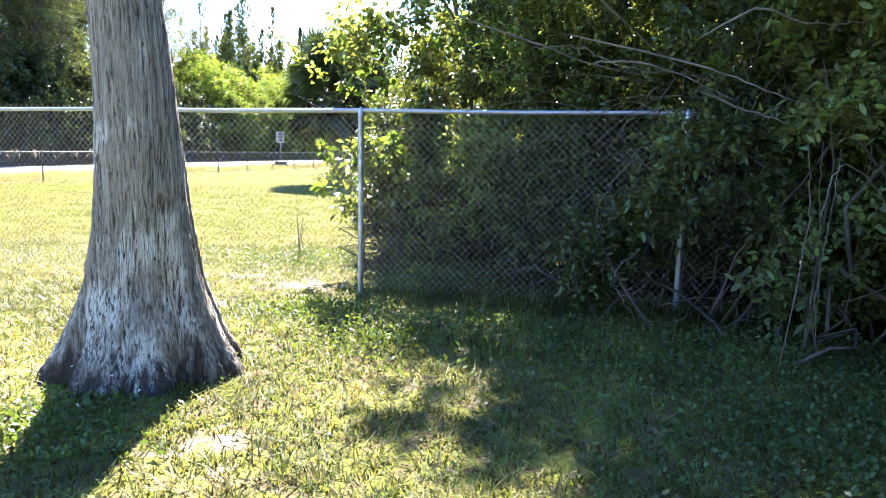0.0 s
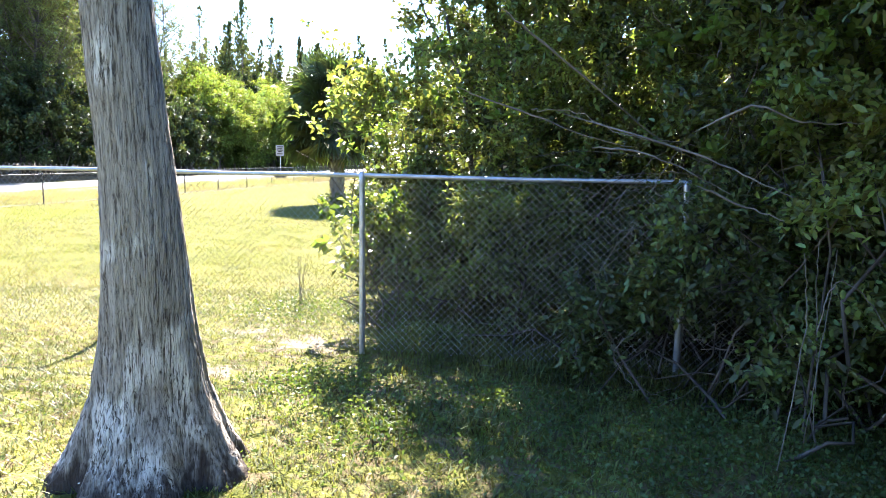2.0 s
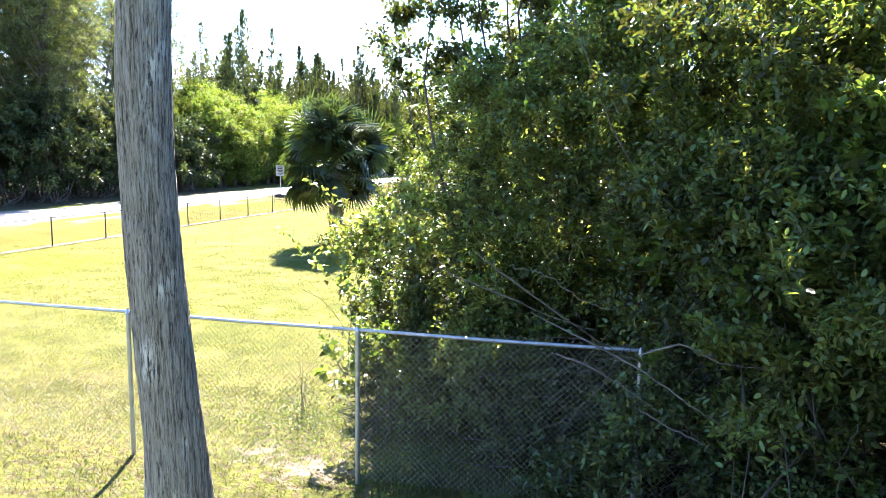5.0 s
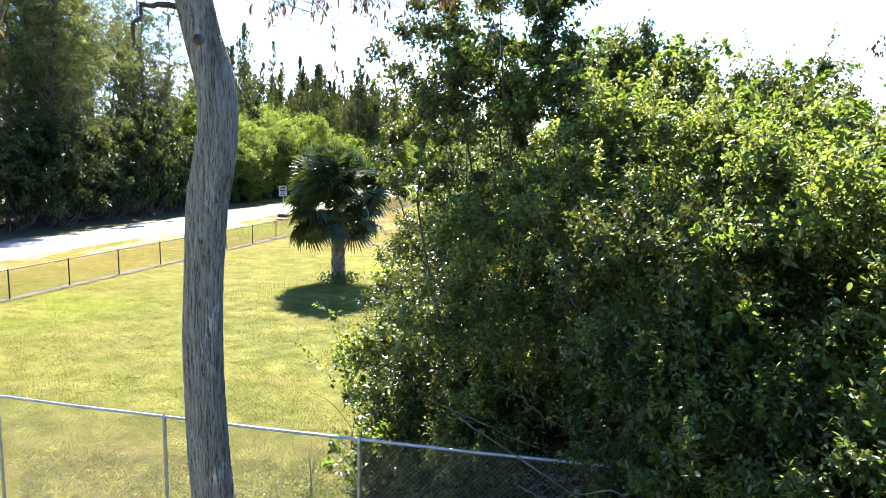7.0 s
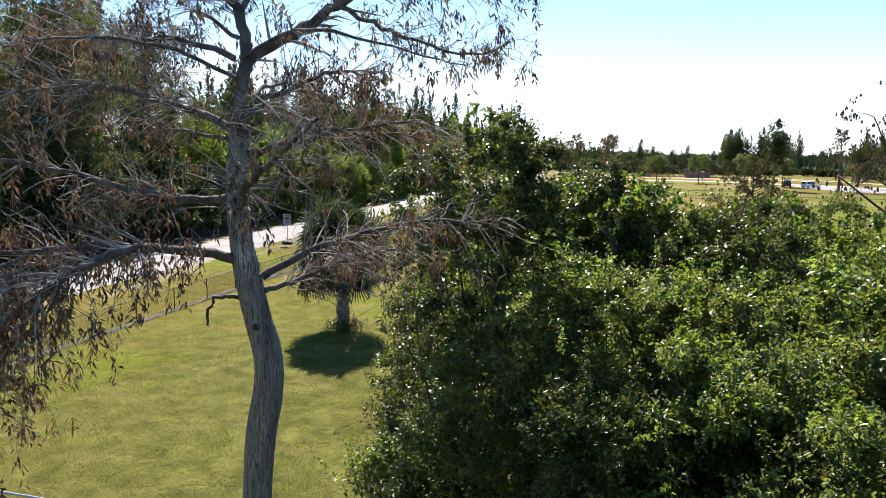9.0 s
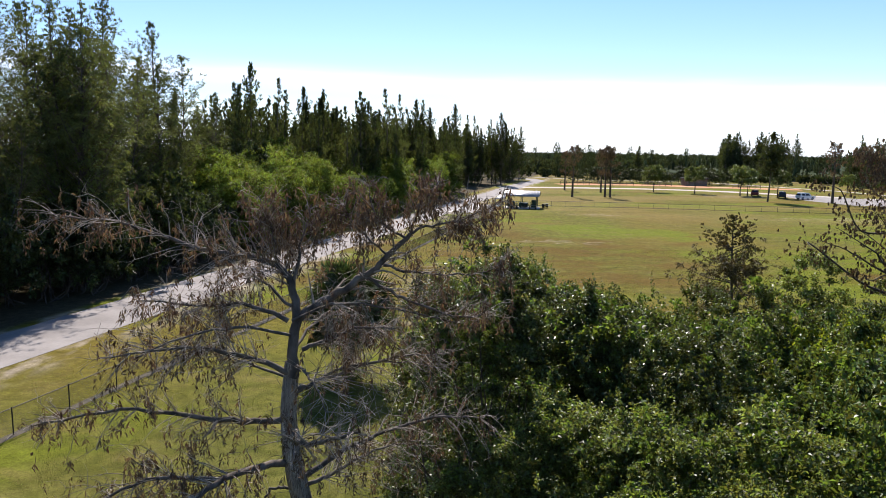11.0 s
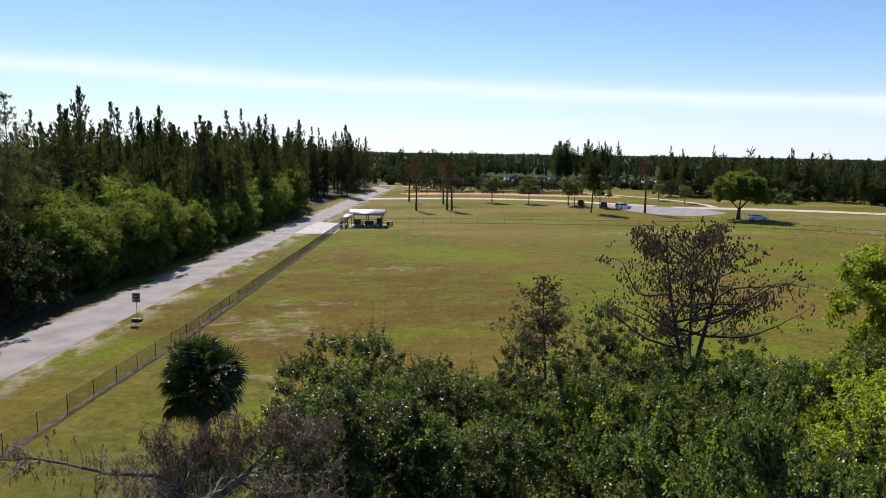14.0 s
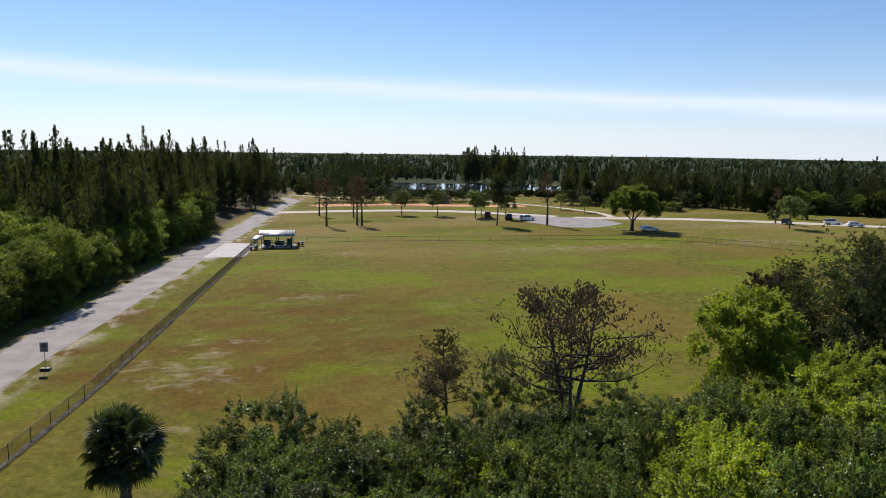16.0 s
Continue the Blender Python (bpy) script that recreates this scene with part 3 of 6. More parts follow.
def shrub(name, label, lobes, tips, per, length, width, seed, mat, category="shrub", shoots=0, stem_r=0.04, stem_per=3, group="", at=(0, 0, 0), low=-0.55, spread=0.5, young=0, young_z=0.5, oval=False):
    rng = np.random.default_rng(seed)
    np.random.seed(seed)
    ob = thing(name, label, category, group, at=at)
    g = Geo()
    p, d = clump_tips(lobes, tips, rng, low)
    keep = p[:, 2] > 0.05
    sprays(g, p[keep], d[keep], per, length, width, rng, oval=oval)
    if shoots:
        q, e = lobe_tips(lobes, shoots, rng, 0.1, 0.95)
        e = unit(e + np.array([0, 0, 1.2]) + rng.normal(size=e.shape) * 0.25)
        tall_by = 0.35 + 0.65 * rng.random((shoots, 1))
        for s in np.linspace(0, 1, 13):
            sprays(g, q + e * (s * 0.95) * tall_by, e, 4 if s < 0.7 else 3, length * (1.1 - 0.4 * s), width * (1.1 - 0.4 * s), rng, 0.9, 0.05)
    part("foliage", g, mat, ob)
    if young:
        y = Geo()
        q, e = clump_tips(lobes, young, rng, low, 0.3, 7, 1.0)
        ok = q[:, 2] > young_z
        e = unit(e + np.array([0, 0, 0.35]))
        rosettes(y, q[ok] + e[ok] * 0.1, e[ok], 11, length * 1.3, width * 1.25, rng, oval=oval)
        tagged(part("young_growth", y, M_LEAF_YOUNG, ob, "fresh yellow-green leaf shoots"), kind="stuff")
    b = Geo()
    stems(b, lobes, rng, stem_r, stem_per, spread=spread)
    part("woody_frame", b, M_WOODY, ob, "bare crooked brown wood", True)
    return ob


def pine_tree(name, label, h, width, seed, boughs, per, mat, group="", first=0.12, needle=(0.55, 0.05), category="tree", trunk_r=0.22, taper=0.62, ends=0.25, lift=0.0, fuzz=1.0, steep=0.9, tuft=12, puff=0.55, leaders=1):
    """A tall feathery conifer with needles in drooping tufts and one or more ragged tips."""
    rng = np.random.default_rng(seed)
    np.random.seed(seed)
    ob = thing(name, label, category, group)
    lean = rng.normal(size=2) * 0.02 * h
    zs = np.linspace(0, h * 0.97, 10)
    axis = np.stack([lean[0] * (zs / h) ** 2 + 0.12 * np.sin(zs * 0.5 + seed), lean[1] * (zs / h) ** 2 + 0.12 * np.cos(zs * 0.4), zs], 1)
    t, bo, g = Geo(), Geo(), Geo()
    stems_at = [axis]
    for k in range(1, leaders):
        turn, rise, out = 2.4 * k + seed, 1 - 0.11 * k - 0.06 * rng.random(), width * (0.3 + 0.12 * k)
        split = np.clip((zs / h - 0.18) / 0.5, 0, 1)[:, None] ** 0.8
        stems_at.append(axis * np.array([1, 1, rise]) + split * out * np.array([math.cos(turn), math.sin(turn), 0]))
    for k, line in enumerate(stems_at):
        t.tube(line, np.linspace(trunk_r * (1 if k == 0 else 0.6), 0.02, 10), 7)
    for nb in range(boughs):
        f = first + (1 - first) * rng.random() ** (0.85 - 0.15 * (lift > 0) - 0.12 * (leaders > 1))
        z = f * h
        line = stems_at[nb % leaders]
        c = np.array([np.interp(z, zs, line[:, i]) for i in range(3)])
        a = rng.random() * 2 * np.pi
        prof = min(1.0, 0.45 + 2.0 * f) * (1 - f) ** taper + 0.06
        L = width * prof * (1.0 if leaders == 1 else 0.72) * (0.4 + 0.9 * rng.random() ** 1.5) * (1.0 if f < 0.8 else 0.35 + 0.65 * (1 - f) / 0.2)
        rise = 0.25 + (steep + lift) * f + rng.normal() * 0.2
        e = c + np.array([np.cos(a), np.sin(a), rise]) * L
        bo.tube(np.stack([c, (c + e) / 2 - np.array([0, 0, 0.06 * L]), e]), [0.012 + 0.012 * L, 0.008 + 0.006 * L, 0.006], 4, False)
        full = per
        per = max(8 if leaders == 1 else 12, int(full * min(1.0, 0.15 + L / (0.45 * width))))
        m = max(2, per // tuft)
        s = ends + (1.05 - ends) * rng.random(m)[:, None] ** 0.8
        o = c + (e - c) * s + rng.normal(size=(m, 3)) * (0.05 + 0.13 * L) * fuzz
        short = 1.15 - (0.75 if leaders == 1 else 0.66) * f
        k = np.repeat(np.arange(m), tuft)
        out = unit(rng.normal(size=(len(k), 3)) * np.array([1, 1, 0.7]) + (e - c) / L * (0.5 + 0.5 * lift))
        p = o[k] + out * (needle[0] * puff * short * rng.random(len(k)))[:, None]
        d = unit(out * (1.0 if f < 0.7 else 0.6) + np.array([0, 0, -0.25 if f < 0.75 and not lift else 0.4 + 0.9 * f]))
        g.leaves(p, d, needle[0] * short * (0.6 + 0.8 * rng.random(len(k))), needle[1] * min(1.0, short * 1.4) * (0.7 + 0.6 * rng.random(len(k))), 0.05, 0.3 if f < 0.85 else 0.0)
        per = full
    part("trunk", t, M_CAS_BARK if mat is M_NEEDLE else M_TRUNK_DARK, ob, smooth=True)
    part("limb_frame", bo, M_TRUNK_DARK, ob)
    part("crown", g, mat, ob)
    return ob


def shade_tree(name, label, h, lobes, tips, per, length, width, seed, mat, trunk_r=0.2, fork=0.3, group="", category="tree"):
    """A broad-leaved tree: trunk, limbs into each lobe, leafy crown."""
    rng = np.random.default_rng(seed)
    np.random.seed(seed)
    ob = thing(name, label, category, group)
    t, l, g = Geo(), Geo(), Geo()
    zf = h * fork
    t.tube(smooth_path([(0, 0, -0.05), (0.02, 0.03, zf * 0.5), (0.05, 0, zf * 1.2)], 7), np.linspace(trunk_r * 1.35, trunk_r * 0.7, 7), 9)
    for lb in lobes:
        e = np.array(lb[:3]) + np.array([0, 0, lb[5] * 0.3])
        s = np.array([0.03, 0.0, zf * (0.8 + 0.35 * rng.random())])
        l.tube(smooth_path([s, s * 0.6 + e * 0.4 + rng.normal(size=3) * 0.12, e], 8), np.linspace(trunk_r * 0.5, 0.015, 8), 6)
    p, d = clump_tips(lobes, tips, rng, size=0.105 * h, each=26)
    sprays(g, p, d, per, length, width, rng)
    part("trunk", t, M_TRUNK_DARK, ob, smooth=True)
    part("limb_frame", l, M_TRUNK_DARK, ob, smooth=True)
    part("crown", g, mat, ob)
    return ob


def placed(x, y, turn=0.0, size=1.0, tall=1.0, z=0.0):
    return Matrix.LocRotScale((x, y, z), Euler((0, 0, turn)), (size, size, size * tall))


# ---- the thicket behind and over the fence ----
NEAR_LABEL = "dense glossy green shrub thicket growing through the chain-link fence"


def build_thicket():
    rng = random.Random(4)
    leaf = (0.098, 0.05)
    tall = "tall dark green shrub clump rising behind the fence"
    shrub("shrub", tall,
          [(0.6, -0.2, 2.0, 1.5, 1.8, 2.2), (1.2, 0.3, 5.0, 1.6, 1.7, 2.3), (0.2, 0.2, 7.4, 1.2, 1.3, 1.7), (2.2, 1.4, 6.2, 1.3, 1.3, 1.6), (-0.6, -0.6, 1.6, 1.1, 1.4, 1.5), (-1.3, 0.0, 5.4, 0.85, 0.9, 1.1), (-1.1, 0.3, 7.2, 0.8, 0.8, 0.9), (-0.75, 0.0, 3.8, 0.8, 0.8, 1.3), (-0.3, 0.0, 6.1, 1.0, 0.9, 1.1), (1.0, 0.2, 6.9, 0.9, 0.9, 1.0)],
          6300, 13, *leaf, 11, M_LEAF, shoots=60, stem_r=0.04, stem_per=2, at=(0.7, 8.4, 0), young=420)
    shrub("shrub", tall,
          [(0, -0.5, 2.2, 2.0, 1.7, 2.4), (0.3, 0.2, 4.8, 2.0, 1.8, 2.1), (-0.6, 0.8, 6.0, 1.1, 1.2, 1.5), (1.6, 0.4, 5.3, 1.4, 1.3, 1.8)],
          4400, 13, *leaf, 12, M_LEAF, shoots=60, stem_r=0.04, stem_per=2, at=(4.4, 8.6, 0), young=650)
    shrub("shrub", NEAR_LABEL,
          [(0, 0.2, 1.3, 1.7, 0.9, 1.5), (0.4, 0.3, 3.6, 1.7, 1.0, 1.6), (1.5, -0.1, 5.0, 1.5, 1.2, 1.5), (-0.9, 0.2, 0.8, 0.9, 0.7, 0.9)],
          5600, 14, 0.075, 0.038, 13, M_LEAF_SAP_LIT, shoots=40, stem_r=0.016, stem_per=3, at=(1.25, 5.6, 0), young=420, young_z=0.3, spread=0.9)
    shrub("shrub", NEAR_LABEL,
          [(0, 0.2, 1.2, 1.5, 1.0, 1.3), (0.2, 0.4, 3.2, 1.8, 1.3, 1.5), (0.6, 0.8, 4.7, 1.7, 1.4, 1.4), (-0.9, -0.1, 3.0, 1.3, 0.9, 0.9)],
          5400, 13, 0.082, 0.042, 14, M_LEAF_SAP_LIT, shoots=50, stem_r=0.022, stem_per=4, at=(3.9, 4.5, 0), young=520, young_z=1.8, spread=0.9)
    front = shrub("shrub", "leafy shrub hanging out over the lawn in front of the fence",
          [(0, 0.1, 0.9, 1.0, 0.9, 1.0), (-0.5, -0.2, 0.45, 0.8, 0.6, 0.5), (-0.1, 0.1, 2.4, 1.2, 1.0, 1.2), (0.5, 0.4, 4.2, 1.4, 1.1, 1.4), (0.9, 0.2, 1.8, 1.1, 0.9, 1.5), (-0.75, 0.15, 1.9, 0.55, 0.6, 0.9), (-0.6, 0.1, 0.7, 0.6, 0.6, 0.7), (-0.8, 0.5, 3.0, 0.7, 0.7, 0.8)],
          4700, 15, 0.072, 0.036, 15, M_LEAF_SAP_LIT, shoots=40, stem_r=0.016, stem_per=3, at=(3.5, 2.75, ground_z(3.5, 2.75)), young=800, young_z=1.3, oval=True, spread=0.7)
    shrub("shrub", NEAR_LABEL,
          [(0, 0, 1.2, 1.5, 1.2, 1.3), (0.3, 0.6, 3.4, 1.7, 1.5, 1.7), (0.3, 1.2, 4.9, 1.7, 1.6, 1.4)],
          3400, 12, *leaf, 17, M_LEAF_SAP_LIT, shoots=50, stem_r=0.022, stem_per=4, at=(6.6, 3.6, 0), young=620)
    low = shrub("shrub", "low leafy shrub at the thicket's edge beside the lawn",
                [(0, 0, 0.7, 1.1, 1.0, 0.9), (-0.4, 0.3, 1.5, 0.8, 0.8, 0.9), (0.5, -0.2, 1.6, 0.8, 0.8, 0.8)],
                1300, 10, 0.1, 0.052, 16, M_LEAF, shoots=30, stem_r=0.015, at=(-0.4, 10.4, 0), group="edge shrubs", young=60)
    for x, y, k in ((-0.9, 13.0, 1.1), (-0.5, 16.0, 1.3), (-0.3, 19.0, 1.4), (0.1, 7.2, 0.7), (2.1, 5.2, 0.6), (0.9, 5.6, 0.55), (5.2, 2.3, 0.8), (-0.75, 7.0, 0.72), (-0.9, 8.6, 0.8), (1.6, 8.0, 1.0), (3.2, 7.4, 1.0), (4.9, 6.9, 1.1), (6.6, 6.4, 1.1), (2.6, 10.2, 1.1), (4.6, 10.6, 1.2), (8.2, 5.6, 1.1), (6.6, 9.6, 1.2)):
        copy_thing(low, placed(x, y, rng.random() * 6.28, k))
    shrub("shrub", "thin sapling with sparse bright yellow-green leaves at the fence post",
          [(0, 0, 0.9, 0.42, 0.4, 0.6), (-0.15, 0, 2.1, 0.55, 0.45, 0.6), (0.35, 0.1, 2.8, 0.4, 0.4, 0.45), (0.4, 0.3, 1.6, 0.4, 0.4, 0.6)],
          330, 7, 0.10, 0.055, 18, M_LEAF_SAP_LIT, shoots=8, young=30, stem_r=0.012, stem_per=2, at=(-1.15, 6.0, 0), spread=0.15)
    shrub("shrub", "leafy shrub hanging over the top rail of the fence",
          [(-0.75, 0.35, 0.4, 0.65, 0.4, 0.45), (-0.25, 0.15, 1.15, 0.55, 0.45, 0.7), (0.2, 0.05, 2.0, 0.85, 0.55, 0.8), (0.4, 0, 3.1, 0.9, 0.6, 0.9), (0.6, -0.1, 0.7, 0.8, 0.6, 0.7), (0.1, 0.3, 4.2, 0.9, 0.8, 0.9)],
          1900, 13, 0.07, 0.035, 19, M_LEAF, shoots=25, stem_r=0.013, stem_per=3, at=(2.2, 3.4, 0), oval=True, young=70, spread=0.5)
    # the rest of the thicket: three habits, repeated
    kinds = []
    for i, lobes in enumerate(([(0, 0, 1.9, 2.3, 2.2, 2.0), (0.8, 0.6, 3.6, 1.7, 1.6, 1.5), (-0.9, -0.5, 3.2, 1.5, 1.6, 1.6)],
                               [(0, 0, 1.8, 2.5, 2.2, 1.9), (-0.6, 0.7, 3.8, 1.5, 1.6, 1.5), (1.0, -0.6, 3.0, 1.6, 1.5, 1.5)],
                               [(0, 0, 2.0, 2.2, 2.4, 2.1), (0.2, -0.3, 4.2, 1.6, 1.5, 1.2), (1.1, 0.9, 2.8, 1.4, 1.3, 1.3)])):
        kinds.append(shrub("shrub", "dense green shrub crowded into the thicket", lobes, 1800, 10, 0.125, 0.065, 30 + i, M_LEAF_MID,
                           shoots=60, young=150, stem_r=0.04, at=((8.5, 9.0, 0), (2.0, 13.0, 0), (6.0, 13.5, 0))[i], group="thicket shrubs"))
    spots = []
    for y in (8.5, 12.5, 16.2, 19.8, 23.2):
        x = 11.0 if y < 10 else (9.5 if y < 14 else 1.0)
        while x < 48:
            if not (y > 22 and x < 6):
                spots.append((x + rng.uniform(-0.8, 0.8), y + rng.uniform(-0.8, 0.8) + (2.5 if 11 < x < 22 and y > 22 else 0)))
            x += rng.uniform(3.0, 3.9)
    for y in (1.5, 5.0):
        x = 9.6 + (1.5 if y < 3 else 0)
        while x < 40:
            spots.append((x, y + rng.uniform(-0.6, 0.6)))
            x += rng.uniform(3.2, 4.0)
    spots = [(x, y) for x, y in spots if not (17.8 < x < 24.5 and 7.0 < y < 14.5)]
    for k, (x, y) in enumerate(spots):
        tall = max(0.75, 1.45 - 0.035 * (y - 6)) * rng.uniform(0.88, 1.12)
        if y > 22:
            tall *= 0.85
        copy_thing(kinds[k % 3], placed(x, y, rng.random() * 6.28, rng.uniform(0.95, 1.12), tall))
    # more copies right of the view, mostly unseen, added to block sky light
    for k, (x, y, z) in enumerate(((4.5, 0.7, 0.95), (5.2, -1.4, 0.95), (7.4, 0.2, 1.0), (5.6, -3.6, 1.1), (7.6, -2.2, 1.2), (6.4, -5.8, 1.1), (9.4, -0.6, 1.25))):
        copy_thing(front, placed(x, y, 1.3 * k, z, 1.0 + 0.12 * (k > 2), 0.2))


build_thicket()


# ---- woods ----
def build_woods():
    rng = random.Random(9)
    big = [pine_tree("casuarina_tree", "tall dark feathery conifer at the road's edge", 22, 6.6, 50 + i, 230, 150, M_NEEDLE, "roadside conifers", first=0.10, steep=1.3, needle=(0.40, 0.058), taper=0.8, tuft=15, leaders=(2, 3, 2)[i]) for i in range(3)]
    for o, (x, y) in zip(big, ((-33, 33), (-36, 41), (-31, 47))):
        o.matrix_basis = placed(x, y)
    for x, y, k in ((-36, 60, 1.18), (-33.5, 66, 1.1), (-40.5, 55, 1.12), (-45, 62, 1.15), (-37, 71, 1.0), (-42, 68, 1.08), (-48, 50, 1.15), (-30.5, 74, 0.8)):
        copy_thing(big[int(x) % 3], placed(x, y, x, k))
    for k in range(22):
        y = rng.uniform(12, 70)
        x = road_x(y) - rng.uniform(6.5, 26)
        if y > 50:
            x -= 6
        copy_thing(big[k % 3], placed(x, y, rng.random() * 6.28, rng.uniform(0.7, 1.08)))
    under = shrub("understory_shrub", "dark leafy shrub under the roadside trees", [(0, 0, 1.6, 2.4, 2.2, 1.7), (0.9, 0.4, 3.4, 1.8, 1.7, 1.6), (-1.0, -0.3, 2.8, 1.7, 1.8, 1.7)],
                  1100, 6, 0.2, 0.11, 47, M_LEAF_DARK, stem_r=0.04, at=(-36, 24, 0), group="understory shrubs")
    for k in range(100):
        y = rng.uniform(4, 100)
        copy_thing(under, placed(road_x(y) - rng.uniform(7.0 if y < 60 else 13.0, 26), y, rng.random() * 6.28, rng.uniform(0.9, 1.6), rng.uniform(0.9, 1.6)))
    verge = random.Random(41)
    for k in range(46):
        y = verge.uniform(8, 62)
        copy_thing(under, placed(road_x(y) - verge.uniform(6.2, 9.5), y, verge.random() * 6.28, verge.uniform(0.8, 1.3), verge.uniform(0.9, 1.5)))
    small = [pine_tree("casuarina_tree", "dark conifer in the woods beyond the road", 20, 4.6, 60 + i, 300, 40, M_CONIFER, "woodland conifers", first=0.03, needle=(0.85, 0.14), taper=0.9, lift=0.4, tuft=6, steep=1.5, fuzz=0.55, puff=0.35, leaders=(3, 2, 4)[i]) for i in range(3)]
    for o, (x, y) in zip(small, ((-38, 112), (-27, 116), (-22, 124))):
        o.matrix_basis = placed(x, y)
    for k in range(200):
        y = rng.uniform(100, 290)
        x = road_x(y) - rng.uniform(10 if y < 200 else 6, 62 if y > 130 else 40)
        copy_thing(small[k % 3], placed(x, y, rng.random() * 6.28, rng.uniform(0.65, 1.05), rng.uniform(0.9, 1.25)))
    # unseen bushes, added behind the camera's way to hold back sky light
    back = random.Random(77)
    for k in range(30):
        copy_thing(under, placed(-40 + 2.9 * k + back.uniform(-1, 1), -21.5 - back.uniform(0, 5), back.random() * 6.28, back.uniform(1.0, 1.7), 1.3))
    # conifer stand and dark scrub beyond the play area
    far = random.Random(31)
    for k in range(20):
        copy_thing(small[k % 3], placed(160 + far.uniform(-20, 20), 404 + far.uniform(-6, 14), far.random() * 6.28, far.uniform(0.95, 1.2), 1.0))
    for k in range(8, 34):
        a = radians(24.5 + 0.32 * k + far.uniform(-0.4, 0.4))
        d = far.uniform(276, 296) - 1.1 * max(0, k - 12)
        copy_thing(small[(k * 2) % 3], placed(0.9 + d * math.sin(a), -9.5 + d * math.cos(a), far.random() * 6.28, far.uniform(0.6, 1.05), 0.76))
    copy_thing(small[1], placed(62, 268, 1.0, 0.9, 0.76))
    for k in range(30):
        copy_thing(under, placed(36 + 1.9 * k + far.uniform(-1, 1), far.uniform(248, 259), far.random() * 6.28, far.uniform(0.7, 1.35)))
    for k in range(24):
        copy_thing(under, placed(122 + 1.9 * k, 228 - 0.75 * k + far.uniform(-4, 6), far.random() * 6.28, far.uniform(0.7, 1.3)))
    # broad-leaved edge along the road
    leafy = [shade_tree("broadleaf_tree", "green broad-leaved tree at the wood's edge", 8,
                        [(0, 0, 3.2, 2.6, 2.6, 2.8), (1.4, 0.6, 5.2, 1.9, 1.9, 1.9), (-1.3, 0.4, 4.6, 2.0, 1.8, 2.0), (0.6, -1.0, 1.5, 2.4, 2.2, 1.6)],
                        2700, 7, 0.17, 0.095, 70 + i, M_LEAF_EDGE, 0.16, 0.25, "wood's edge trees") for i in range(3)]
    for o, (x, y) in zip(leafy, ((-25.5, 70), (-22.5, 80), (-27, 90))):
        o.matrix_basis = placed(x, y)
    for k in range(84):
        y = 66 + k * 1.4 + rng.uniform(-1, 1)
        if rng.random() < 0.2:
            continue
        x = road_x(y) - (6.8 + abs(rng.gauss(0, 5.5)))
        copy_thing(leafy[k % 3] if y < 120 or k % 3 else small[0], placed(x, y, rng.random() * 6.28, rng.uniform(0.6, 1.45) if y < 120 or k % 3 else 0.8))
    edge = random.Random(58)
    for k in range(64):
        y = 67 + k * 1.15 + edge.uniform(-1, 1)
        back = edge.uniform(0, 1) ** 1.4 * 13
        copy_thing(leafy[(k * 2 + k // 3) % 3], placed(road_x(y) - 7.0 - back, y, edge.random() * 6.28, edge.uniform(0.75, 1.15) + 0.045 * back, edge.uniform(0.85, 1.15)))
    # mixed edge of the woods beyond the gravel road
    rim = random.Random(63)
    rim_x, rim_y = [142, 151, 162, 170, 175, 250], [250, 236, 223, 207, 194, 124]
    for k in range(84):
        x = 142 + 108 * (k / 84) ** 1.15
        y = np.interp(x, rim_x, rim_y) + rim.uniform(2, 26) * (1.0 if k % 3 else 0.3)
        if k % 3 == 0:
            copy_thing(leafy[1 + k % 2], placed(x, y, rim.random() * 6.28, rim.uniform(0.7, 1.3)))
        else:
            copy_thing(small[k % 3], placed(x, y, rim.random() * 6.28, rim.uniform(0.55, 0.95), rim.uniform(0.8, 1.15)))
    # woods round the far side of the park, too many to count
    r = np.random.default_rng(41)
    np.random.seed(41)
    wood = Geo()
    spots = []
    front_x = [20, 36, 50, 66, 68, 101, 140, 143, 151, 162, 170, 175, 250, 420]
    front_y = [296, 298, 293, 290, 440, 480, 470, 440, 240, 219, 203, 190, 120, 60]
    while len(spots) < 820:
        k = len(spots)
        if k < 230:
            y = r.uniform(110, 420)
            x = road_x(y) - r.uniform(45, 140)
        else:
            x = 18 + 330 * r.random() ** 0.9
            y = np.interp(x, front_x, front_y) + 4 + 110 * r.random() ** 1.5
        spots.append((x, y))
    # the bank before the lake
    bank = [(x, np.interp(x, [60, 81, 101, 124, 150], [292, 280, 272, 275, 268]) + r.uniform(0, 9)) for x in r.uniform(60, 150, 90)]
    for k, (x, y) in enumerate(spots + bank):
        low = k >= len(spots)
        tall = r.uniform(0.9, 2.3) if low else r.uniform(5, 11.5) * (1.0 + 1.1 * max(noise.noise((x * 0.03, y * 0.03, 1.0)), -0.3))
        cone = noise.noise((x * 0.02, y * 0.02, 5.0)) > -0.05 and k % 4 > 0 and not low
        m = 150 if cone else 130
        f = r.random(m) ** 0.9
        th = r.uniform(0, 2 * np.pi, m)
        rad = tall * ((0.22 * (1 - f) ** 0.7 + 0.015) if cone else 0.42 * np.sqrt(np.clip(1 - (2 * f - 0.75) ** 2 * 0.62, 0.02, 1))) * r.uniform(0.3, 1.1, m)
        hh = tall if cone else tall * 0.62
        if low:
            rad, hh = rad * 1.6, tall
        p = np.stack([x + np.cos(th) * rad, y + np.sin(th) * rad, 0.2 + f * hh], 1)
